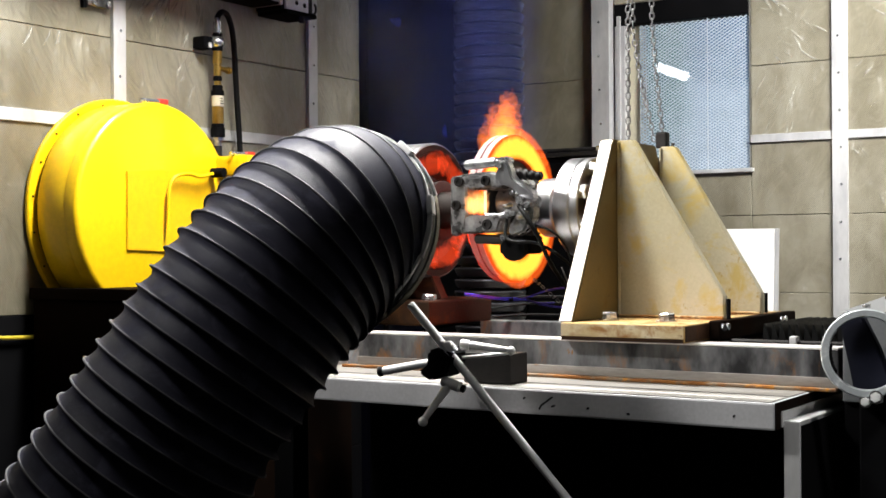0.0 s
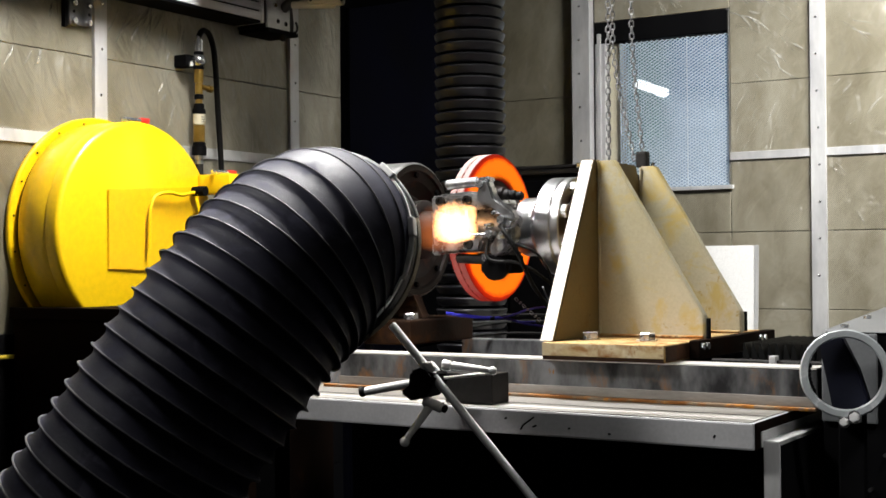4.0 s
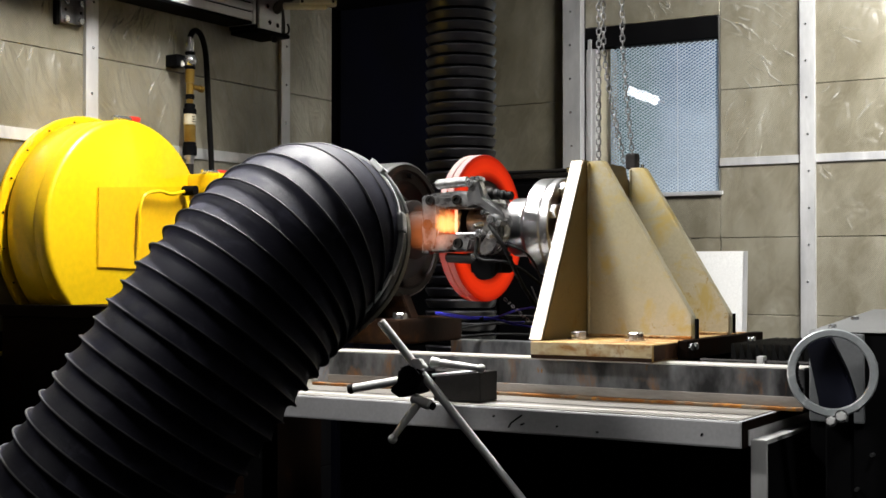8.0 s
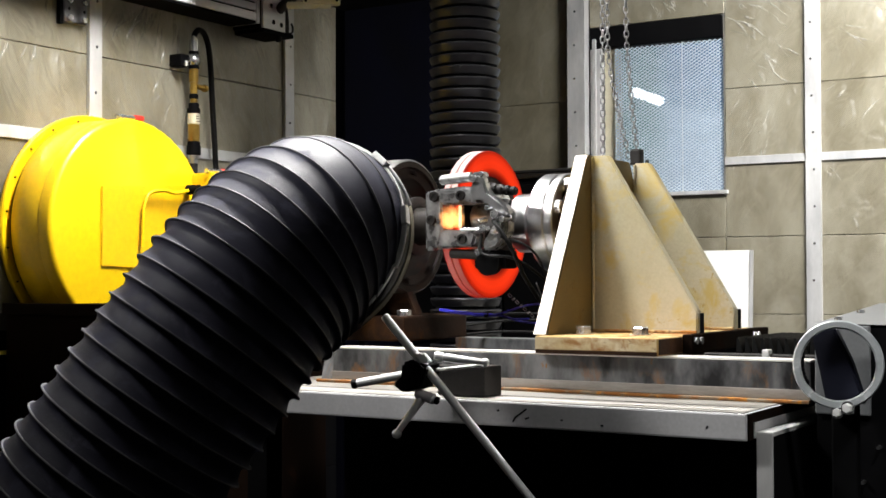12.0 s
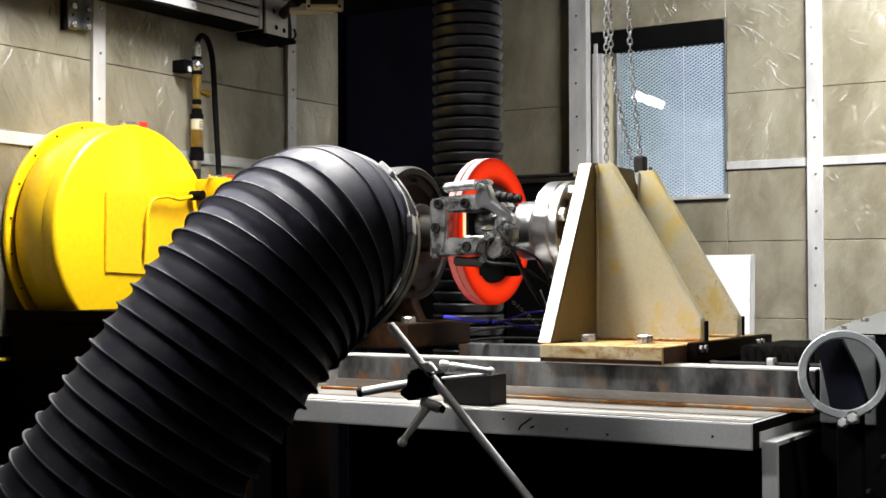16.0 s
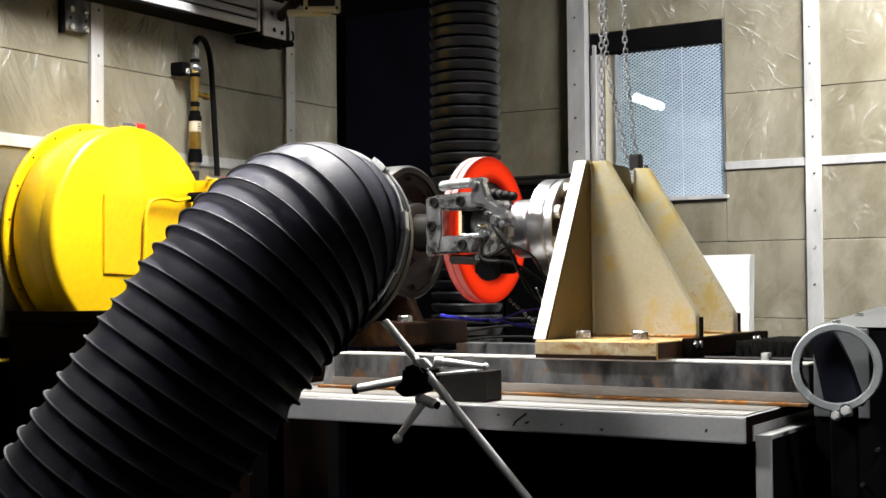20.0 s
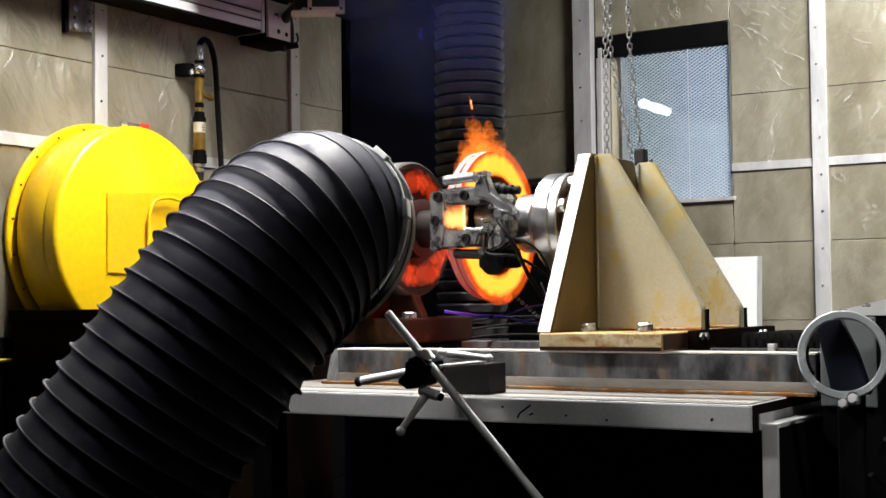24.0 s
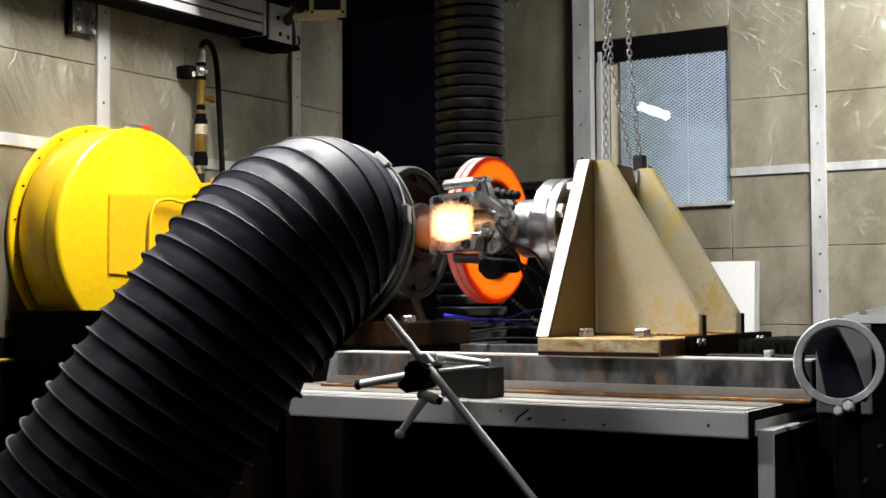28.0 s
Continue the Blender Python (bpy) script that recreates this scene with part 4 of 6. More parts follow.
part("coupling", rod((-1.735, BY, BZ), (-1.62, BY, BZ), 0.052, 0.085, 40), M["hubiron"], hub, smooth=True)

pedestal = thing("bearing_pedestal", (-1.92, BY, 1.05), "rust-brown cast bearing pedestal on the bed", "pedestal")
part("column", prism([(2.70, 1.165), (3.00, 1.165), (2.93, 1.36), (2.77, 1.36)], "x", -1.99, -1.90, 0.006), M["rust"], pedestal)
part("side_rib", prism([(-1.90, 1.165), (-1.80, 1.165), (-1.88, 1.33), (-1.90, 1.33)], "y", 2.82, 2.86, 0.003), M["rust"], pedestal)
part("foot", box(-2.02, -1.785, 2.74, 3.06, 1.098, 1.164, 0.006), M["rust"], pedestal)
piece("bolt", HEX, pedestal, Matrix.Translation((-1.81, 2.78, 1.164)))
part("front_brace", prism([(2.56, 1.098), (2.62, 1.098), (2.72, 1.30), (2.70, 1.33)], "x", -1.98, -1.93, 0.004), M["rust"], pedestal)

shaft = thing("torque_shaft", (-1.42, BY, 1.3), "bright turned torque shaft with bolted flange", "shaft")
S0 = Matrix.Translation((0, BY, BZ)) @ ALONG_X
part("tube", lathe([(-1.545, 0.0), (-1.545, 0.058), (-1.535, 0.062), (-1.50, 0.062), (-1.495, 0.074), (-1.45, 0.074), (-1.446, 0.068), (-1.418, 0.068)], S0, 56), M["alu"], shaft, smooth=True)
shaft_flange = part("flange", lathe([(-1.418, 0.0), (-1.418, 0.118), (-1.414, 0.122), (-1.378, 0.122), (-1.3745, 0.119), (-1.3735, 0.119), (-1.370, 0.122), (-1.352, 0.122), (-1.349, 0.119), (-1.349, 0.0)], S0, 72), M["alu"], shaft, smooth=True)
part("adaptor", lathe([(-1.3485, 0.0), (-1.3485, 0.085), (-1.3035, 0.085), (-1.3035, 0.0)], S0, 48), M["rust"], shaft, smooth=True)
for k in range(8):
    a = radians(45 * k + 20)
    piece("bolt", HEX, shaft_flange, Matrix.Translation((-1.3485, BY + 0.1 * math.sin(a), BZ + 0.1 * math.cos(a))) @ ALONG_X)
for k in range(6):
    a = radians(60 * k + 5)
    piece("screw", SMALLHEX, shaft_flange, Matrix.Translation((-1.418, BY + 0.098 * math.sin(a), BZ + 0.098 * math.cos(a))) @ pose(0, 0, 0, 0, -90, 0))

caliper = thing("brake_caliper", (-1.56, 2.68, 1.33), "cast iron sliding brake caliper over the glowing disc", "brake caliper")
part("upper_bridge", prism([(-1.650, 1.449), (-1.640, 1.480), (-1.545, 1.486), (-1.50, 1.476), (-1.485, 1.452), (-1.52, 1.441), (-1.60, 1.441)], "y", 2.628, 2.76, 0.006), M["iron"], caliper, smooth=True)
part("lower_bridge", prism([(-1.650, 1.380), (-1.535, 1.380), (-1.515, 1.368), (-1.525, 1.338), (-1.63, 1.334), (-1.652, 1.348)], "y", 2.628, 2.76, 0.006), M["iron"], caliper, smooth=True)
part("outer_cheek", prism([(-1.656, 1.345), (-1.656, 1.472), (-1.640, 1.48), (-1.615, 1.47), (-1.610, 1.44), (-1.610, 1.382), (-1.618, 1.338)], "y", 2.626, 2.79, 0.005), M["iron"], caliper, smooth=True)
part("outer_finger", prism([(2.64, 1.33), (2.80, 1.35), (2.82, 1.40), (2.80, 1.45), (2.64, 1.478)], "x", -1.668, -1.640, 0.005), M["iron"], caliper, smooth=True)
part("piston_housing", rod((-1.558, 2.705, 1.411), (-1.485, 2.705, 1.411), 0.036, 0.033, 32, bevel=0.004), M["iron"], caliper, "cast piston housing", smooth=True)
part("piston_cap", rod((-1.4845, 2.705, 1.411), (-1.470, 2.705, 1.411), 0.026, 0.021, 28, bevel=0.003), M["alu"], caliper, smooth=True)
part("housing_web", prism([(-1.55, 1.378), (-1.50, 1.372), (-1.492, 1.385), (-1.50, 1.44), (-1.55, 1.442)], "y", 2.695, 2.74, 0.004), M["hubiron"], caliper)
part("carrier_arm", prism([(-1.53, 1.470), (-1.515, 1.505), (-1.498, 1.512), (-1.487, 1.497), (-1.478, 1.468), (-1.425, 1.432), (-1.420, 1.412), (-1.440, 1.41), (-1.485, 1.445), (-1.52, 1.455)], "y", 2.618, 2.648, 0.005), M["alu"], caliper, "bright carrier arm", smooth=True)
part("carrier_leg", prism([(-1.50, 1.345), (-1.47, 1.39), (-1.43, 1.40), (-1.43, 1.37), (-1.46, 1.335), (-1.49, 1.325)], "y", 2.63, 2.67, 0.005), M["iron"], caliper, smooth=True)
part("carrier_beam", box(-1.535, -1.508, 2.70, 2.80, 1.325, 1.475, 0.006), M["hubiron"], caliper, smooth=True)
part("slide_pin", rod((-1.628, 2.648, 1.504), (-1.533, 2.648, 1.509), 0.0125, 0.0125, 22, bevel=0.005), M["iron"], caliper, smooth=True)
part("pin_boot", rod((-1.532, 2.648, 1.509), (-1.512, 2.648, 1.509), 0.0115, seg=20, bevel=0.003), M["cableblack"], caliper, "black rubber boot", smooth=True)
for k in range(4):
    part("boot_fold", rod((-1.49 + 0.017 * k, 2.665, 1.478 - 0.002 * k), (-1.474 + 0.017 * k, 2.665, 1.477 - 0.002 * k), 0.0145 - 0.0012 * k, seg=20, bevel=0.003), M["cableblack"] if k > 1 else M["hubiron"], caliper, smooth=True)
part("lower_pin", rod((-1.60, 2.65, 1.323), (-1.50, 2.65, 1.318), 0.012, seg=20, bevel=0.004), M["hubiron"], caliper, smooth=True)
part("tie_rod", rod((-1.555, 2.622, 1.380), (-1.492, 2.622, 1.380), 0.0035, seg=12), M["chrome"], caliper)
for x, y, z, r in ((-1.487, 2.618, 1.381, 0.011), (-1.452, 2.615, 1.414, 0.012), (-1.434, 2.62, 1.402, 0.009), (-1.512, 2.62, 1.50, 0.011), (-1.496, 2.63, 1.512, 0.008), (-1.505, 2.63, 1.325, 0.010), (-1.445, 2.62, 1.385, 0.008)):
    part("fitting", rod((x, y - 0.012, z), (x, y + 0.02, z), r, r * 0.8, 6, bevel=0.002), M["chrome"], caliper, "bright hose fitting")
for x, z in ((-1.632, 1.463), (-1.556, 1.463), (-1.640, 1.405), (-1.553, 1.357)):
    part("cast_boss", lathe([(0, 0.013), (0.006, 0.012), (0.006, 0.007), (0.002, 0.006), (0.002, 0.0)], Matrix.Translation((x, 2.6265, z)) @ TO_FRONT, 20), M["hubiron"], caliper, smooth=True)
for z in (1.470, 1.477):
    part("cast_mark", box(-1.605, -1.575, 2.6262, 2.6275, z - 0.001, z + 0.001), M["alu"], caliper)
part("outer_pad", box(-1.638, -1.6245, 2.655, 2.78, 1.36, 1.448, 0.002), M["hotpad"], caliper, "glowing brake pad")
part("inner_pad", box(-1.5825, -1.569, 2.655, 2.78, 1.36, 1.448, 0.002), M["hotpad"], caliper, "glowing brake pad")
part("pad_edge", box(-1.578, -1.569, 2.652, 2.6545, 1.384, 1.440, 0.0005), M["padface"], caliper, "white-hot pad edge")
part("backing_plate", box(-1.5685, -1.5605, 2.65, 2.78, 1.355, 1.452, 0.001), M["hubiron"], caliper)
for x, z, r0, r1 in ((-1.470, 1.411, 0.020, 0.024), (-1.461, 1.411, 0.013, 0.016), (-1.452, 1.411, 0.017, 0.014)):
    part("piston_step", rod((x, 2.69, z), (x + 0.008, 2.69, z), r0, r1, 28, bevel=0.002), M["chrome"], caliper, "bright turned step", smooth=True)
for x, z, tilt in ((-1.500, 1.398, 0.006), (-1.478, 1.430, -0.004), (-1.462, 1.372, 0.008)):
    part("bleed_screw", rod((x, 2.612, z), (x + tilt, 2.64, z + 0.004), 0.0055, 0.0075, 6, bevel=0.001), M["chrome"], caliper, "bright bleed screw")
part("lower_block", box(-1.54, -1.45, 2.66, 2.72, 1.285, 1.33, 0.008), M["black"], caliper, smooth=True)
part("lower_collar", lathe([(0, 0.03), (0.02, 0.032), (0.024, 0.02), (0.024, 0.0)], Matrix.Translation((-1.49, 2.66, 1.30)) @ TO_FRONT, 28), M["black"], caliper, smooth=True)
caliper.location.x += 0.012
hoses = thing("brake_hose", (-1.42, 2.63, 1.2), "black brake hose and sensor leads hanging from the caliper", "hose")
part("hose", sweep(smooth_path([(-1.445, 2.61, 1.40), (-1.42, 2.60, 1.375), (-1.395, 2.61, 1.33), (-1.385, 2.66, 1.26), (-1.39, 2.78, 1.18), (-1.42, 2.9, 1.12)], 8), 0.0052, 10, 0.008), M["cableblack"], hoses, smooth=True)
part("lead", sweep(smooth_path([(-1.48, 2.615, 1.37), (-1.47, 2.60, 1.32), (-1.40, 2.62, 1.31), (-1.36, 2.68, 1.27), (-1.345, 2.80, 1.2), (-1.35, 2.9, 1.12)], 8), 0.004, 8, 0.008), M["cableblack"], hoses, smooth=True)
part("lead", sweep(smooth_path([(-1.43, 2.62, 1.36), (-1.37, 2.63, 1.34), (-1.345, 2.66, 1.30), (-1.335, 2.70, 1.22), (-1.35, 2.80, 1.13)], 8), 0.003, 8, 0.008), M["cableblack"], hoses, smooth=True)

# ---- air duct in front ----
RH = 0.195
DUCT = [(-1.467, 1.951, 1.334), (-1.465, 1.914, 1.339), (-1.487, 1.842, 1.294), (-1.523, 1.773, 1.215), (-1.590, 1.694, 1.077), (-1.672, 1.617, 0.915),
        (-1.767, 1.550, 0.746), (-1.878, 1.498, 0.578), (-1.99, 1.455, 0.42), (-2.09, 1.42, 0.27), (-2.16, 1.40, 0.13), (-2.18, 1.39, 0.05)]
duct_line = smooth_path(DUCT, 14)
duct = thing("air_duct", (-2.15, 1.4, 0), "large black ribbed flexible air duct aimed at the brake", "air duct")
fine, fine_ways, fine_d = even_path(duct_line, 0.001)
# the wire folds crowd in the bend and open out below it
spots = [0.0, 0.013, 0.025, 0.038, 0.056, 0.082, 0.113, 0.143, 0.174, 0.2055, 0.239, 0.276, 0.315]
while spots[-1] + 0.0397 < fine_d * (len(fine) - 2):
    spots.append(spots[-1] + 0.0397)
marks = [int(round((a + (b - a) * k / 8) / fine_d)) for a, b in zip(spots, spots[1:]) for k in range(8)] + [int(round(spots[-1] / fine_d))]
line = [fine[i] for i in marks]
ways = [(fine[min(i + 25, len(fine) - 1)] - fine[max(i - 25, 0)]).normalized() for i in marks]
turns = carried_frames(ways)
bm = bmesh.new()
SEG = 88
rings = []
for i, (p, f) in enumerate(zip(line, turns)):
    u = (i % 8) / 8
    depth = min(1.0, max(0.12, (i - 16) / 60))
    sag = (0.0032, -0.0035, -0.0064, -0.0068, -0.0056, -0.0042, -0.0026, -0.0006)[i % 8]
    ring = []
    for k in range(SEG):
        a = 2 * math.pi * k / SEG
        wob = 0.0045 * noise.noise((p.x * 14 + math.cos(a) * 1.7, p.y * 14 + math.sin(a) * 1.7, p.z * 14))
        r = RH + 0.003 + (sag - 0.003) * depth + wob * (1 if u else 0.25) * depth
        ring.append(bm.verts.new(p + f @ Vector((r * math.cos(a), r * math.sin(a), 0))))
    rings.append(ring)
for a, b in zip(rings, rings[1:]):
    for k in range(SEG):
        bm.faces.new((a[k], a[(k + 1) % SEG], b[(k + 1) % SEG], b[k]))
part("skin", bm, M["rubber"], duct, "black coated fabric skin", smooth=True)
rib_me = shared_mesh("rib", torus(RH + 0.0036, 0.0021, 80, 6), M["rib"])
for i in range(16, len(line) - 4, 8):
    piece("rib", rib_me, duct, Matrix.Translation(line[i]) @ turns[i])
E0 = Matrix.Translation(line[0]) @ turns[0]
part("lip", lathe([(0.000, RH + 0.005), (-0.012, RH + 0.006), (-0.015, RH + 0.002), (-0.012, RH - 0.008), (0.02, RH - 0.008)], E0, 72), M["lip"], duct, "pale stiff mouth ring", smooth=True)
part("clamp_band", lathe([(0.030, RH + 0.002), (0.030, RH + 0.0065), (0.037, RH + 0.0065), (0.037, RH + 0.002)], E0, 72), M["rodsteel"], duct, "thin steel hose clamp", smooth=True)
part("sleeve", lathe([(0.0005, RH + 0.0005), (0.0005, RH + 0.003), (0.029, RH + 0.003), (0.04, RH - 0.004)], E0, 72), M["blackgloss"], duct, "black rubber end sleeve", smooth=True)
part("inner_lining", lathe([(0.02, RH - 0.009), (0.07, RH - 0.04)], E0, 48), M["black"], duct)
mouth_way = turns[0].to_3x3() @ Vector((0, 0, 1))
for v, drop in ((Vector((0.604, 0.371, 0.705)), False), (Vector((0.973, 0.051, 0.223)), True)):
    v = (v - v.dot(mouth_way) * mouth_way).normalized()
    c = line[0] + mouth_way * 0.034 + v * (RH + 0.008)
    turn = Matrix((v.cross(mouth_way), v, mouth_way)).transposed().to_4x4()
    bm = box(-0.019, 0.019, -0.006, 0.006, -0.010, 0.010, 0.003)
    bmesh.ops.transform(bm, matrix=Matrix.Translation(c) @ turn, verts=bm.verts)
    part("buckle", bm, M["rodsteel"], duct, "clamp buckle")
    side = v.cross(mouth_way)
    tail = [c + side * (0.012 + 0.022 * k) * (1 if side.z < 0 else -1) + mouth_way * (0.0 if drop else -0.008 * k) - v * (0.0016 * k * k) for k in range(5)]
    part("strap_tail", sweep(tail, 0.0036, 8, 0.01), M["rodsteel"], duct, "loose strap end")

# ---- rod stand with cross clamps ----
stand = thing("rod_stand", (-1.05, 2.2, 0), "bright steel stand rods with a black cross clamp", "clamp stand")
part("long_rod", rod((-1.447, 2.15, 1.186), (-0.658, 2.657, 0.004), 0.0088, seg=18, bevel=0.002), M["rodsteel"], stand, smooth=True)
part("cross_rod", rod((-1.530, 2.17, 1.040), (-1.390, 2.222, 1.067), 0.0092, seg=18, bevel=0.002), M["rodsteel"], stand, smooth=True)
part("rod_cap", rod((-1.5405, 2.166, 1.038), (-1.530, 2.17, 1.040), 0.0108, seg=18, bevel=0.002), M["cableblack"], stand)
part("clamp_block", prism([(-1.428, 1.050), (-1.415, 1.026), (-1.378, 1.036), (-1.362, 1.078), (-1.385, 1.098), (-1.424, 1.086)], "y", 2.178, 2.246, 0.006), M["black"], stand, "black clamp body", smooth=True)
part("clamp_jaw", prism([(-1.450, 1.040), (-1.419, 1.022), (-1.395, 1.040), (-1.420, 1.062)], "y", 2.180, 2.235, 0.005), M["black"], stand, smooth=True)
part("clamp_plate", prism([(-1.386, 1.108), (-1.361, 1.109), (-1.344, 1.091), (-1.365, 1.086)], "y", 2.168, 2.179, 0.002), M["rodsteel"], stand, "bright clamp plate", smooth=True)
part("handle_boss", rod((-1.366, 2.218, 1.099), (-1.346, 2.226, 1.097), 0.0125, 0.010, 18, bevel=0.003), M["rodsteel"], stand, smooth=True)
part("handle", rod((-1.346, 2.226, 1.097), (-1.268, 2.252, 1.088), 0.0095, 0.0062, 18, bevel=0.002), M["rodsteel"], stand, smooth=True)
part("handle_knob", ball((-1.264, 2.253, 1.0875), 0.0092), M["rodsteel"], stand, smooth=True)
part("thin_rod", rod((-1.374, 2.222, 1.070), (-1.277, 2.260, 1.081), 0.0034, seg=12), M["rodsteel"], stand, smooth=True)
part("lower_screw", rod((-1.400, 2.200, 1.024), (-1.356, 2.204, 1.010), 0.0115, seg=18, bevel=0.003), M["rodsteel"], stand, smooth=True)
part("screw_nut", rod((-1.356, 2.204, 1.010), (-1.348, 2.205, 1.007), 0.0085, seg=6, bevel=0.001), M["black"], stand)
part("lower_handle", rod((-1.386, 2.200, 1.012), (-1.430, 2.180, 0.946), 0.0092, 0.0068, 18), M["rodsteel"], stand, smooth=True)
part("lower_knob", ball((-1.4345, 2.178, 0.938), 0.0105), M["rodsteel"], stand, smooth=True)
part("floor_foot", rod((-0.658, 2.657, 0.0), (-0.658, 2.657, 0.012), 0.06, seg=24, bevel=0.003), M["black"], stand)
block = thing("steel_block", (-1.41, 2.36, 1.0075), "plain dull steel block lying on the bed", "block")
part("block_body", box(-1.425, -1.307, 2.325, 2.40, 1.0078, 1.073, 0.003), M["hubiron"], block)

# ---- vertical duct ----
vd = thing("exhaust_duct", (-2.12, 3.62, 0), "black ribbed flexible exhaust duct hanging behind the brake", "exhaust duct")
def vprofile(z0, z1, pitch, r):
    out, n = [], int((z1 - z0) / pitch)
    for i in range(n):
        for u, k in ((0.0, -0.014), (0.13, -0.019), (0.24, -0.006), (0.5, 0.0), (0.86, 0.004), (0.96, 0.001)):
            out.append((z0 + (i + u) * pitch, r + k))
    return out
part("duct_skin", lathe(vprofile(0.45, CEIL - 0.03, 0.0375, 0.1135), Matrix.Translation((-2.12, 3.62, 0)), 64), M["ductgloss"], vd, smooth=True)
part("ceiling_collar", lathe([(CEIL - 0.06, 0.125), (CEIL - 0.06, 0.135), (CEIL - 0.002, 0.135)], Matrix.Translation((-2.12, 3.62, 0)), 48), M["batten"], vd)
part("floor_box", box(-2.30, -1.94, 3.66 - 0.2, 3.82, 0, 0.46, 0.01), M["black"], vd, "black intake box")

# ---- black cabinet behind the bed ----
cab = thing("control_cabinet", (-2.3, 4.6, 0), "low matt black control cabinet against the wall", "cabinet")
part("body", box(-2.84, -1.96, 4.38, 4.88, 0.08, 1.645, 0.008), M["black"], cab)
part("plinth", box(-2.82, -1.98, 4.42, 4.88, 0.0, 0.0795), M["black"], cab)
for x in (-2.82, -2.39):
    cab_door = part("door", box(x, x + 0.42, 4.362, 4.3795, 0.12, 1.62, 0.004), M["black"], cab)
    part("handle", box(x + (0.38 if x < -2.5 else 0.02), x + (0.40 if x < -2.5 else 0.04), 4.345, 4.3615, 0.8, 0.95, 0.004), M["blackgloss"], cab_door)
part("top_rail", box(-2.84, -1.96, 4.372, 4.40, 1.646, 1.662, 0.002), M["blackgloss"], cab)
pipe_run = thing("wall_pipe", (-2.0, 4.3, 1.67), "thin dark pipe along the cabinet top", "pipe")
part("pipe", rod((-2.55, 4.42, 1.672), (-1.99, 4.42, 1.672), 0.009, seg=12), M["hubiron"], pipe_run, smooth=True)
for x in (-2.44, -2.12):
    part("clip", box(x, x + 0.02, 4.405, 4.435, 1.6625, 1.684, 0.003), M["chrome"], pipe_run)

# ---- white board against the wall ----
board = thing("white_board", (-1.72, 4.8, 0), "plain white board leaning against the wall", "board")
part("board_panel", prism([(4.80, 0.002), (4.806, 0.0), (4.888, 1.366), (4.880, 1.368)], "x", -1.90, -1.572, 0.002), M["whiteboard"], board)
part("edge_strip", prism([(4.797, 0.004), (4.8005, 0.003), (4.880, 1.366), (4.8765, 1.367)], "x", -1.585, -1.570), M["batten"], board)

# ---- hoist chains ----
half = [(0.0056 * math.cos(math.pi * k / 7), 0.0042 + 0.0056 * math.sin(math.pi * k / 7)) for k in range(8)]
link_bm = sweep([Vector((0.0056, 0, 0))] + [Vector((x, 0, z)) for x, z in half] + [Vector((-x, 0, -z)) for x, z in half] + [Vector((0.0056, 0, 0))], 0.0019, 6, 0.003, caps=False)
LINK = shared_mesh("link", link_bm, M["zincchain"])
def hung(w, turn):
    """A link hanging along w, turned about it."""
    side = Vector((0.91, 0.41, 0.0))
    side = (side - side.dot(w) * w).normalized()
    return Matrix((side, w.cross(side), w)).transposed().to_4x4() @ pose(0, 0, 0, 0, 0, turn)


for top, low in (((-1.382, 3.10, 2.62), (-1.385, 3.10, 1.57)), ((-1.372, 3.10, 2.62), (-1.312, 3.10, 1.585)), ((-1.318, 3.10, 2.62), (-1.288, 3.10, 1.60))):
    chain = thing("hoist_chain", top, "hanging galvanised steel lifting chain", "chain", "hoist chains")
    a, b = Vector(top), Vector(low)
    if top[0] == -1.372:
        pts = smooth_path([a, (-1.371, 3.10, 2.0), (-1.362, 3.10, 1.82), b], 12)
    elif top[0] == -1.318:
        pts = smooth_path([a, (-1.317, 3.10, 2.0), (-1.308, 3.10, 1.80), b], 12)
    else:
        pts = [a, b]
    cl, cw, cd = even_path(pts, 0.0162)
    for i, (p, w) in enumerate(zip(cl, cw)):
        piece("link", LINK, chain, Matrix.Translation(p) @ hung(w, 18 * math.sin(2.3 * i) + 90 * (i % 2)))
hoist = thing("chain_hoist", (-1.34, 3.1, 2.6), "grey chain hoist body under the ceiling", "hoist")
part("hoist_body", box(-1.45, -1.24, 3.02, 3.18, 2.62, 2.84, 0.02), M["greysteel"], hoist)
part("hoist_rod", rod((-1.345, 3.10, 2.84), (-1.345, 3.10, CEIL), 0.015, seg=14), M["black"], hoist)
hook = thing("hook_block", (-1.29, 3.1, 1.556), "dark steel chain hook block on the bracket top", "hook")
part("block", box(-1.302, -1.272, 3.085, 3.115, 1.5565, 1.60, 0.006), M["hubiron"], hook)
part("hook", sweep(smooth_path([(-1.287, 3.10, 1.557), (-1.275, 3.10, 1.55), (-1.262, 3.10, 1.557), (-1.258, 3.10, 1.57)], 6), 0.005, 8, 0.005), M["chrome"], hook)

# ---- ring clamp and console at the end of the bed ----
RC = Vector((-0.577, 2.40, 1.096))
face = (Vector((0.112, -0.17, 1.28)) - RC).normalized()
F0 = Matrix.Translation(RC) @ frame_along(face)
ringc = thing("ring_clamp", (-0.577, 2.40, 0.9), "zinc grey steel ring clamp with a tightening bolt", "clamp")
part("ring", lathe([(-0.016, 0.069), (-0.016, 0.081), (-0.013, 0.0835), (0.013, 0.0835), (0.016, 0.081), (0.016, 0.0705), (0.013, 0.068), (-0.013, 0.068)], F0, 72, closed=True), M["ringgrey"], ringc, smooth=True)
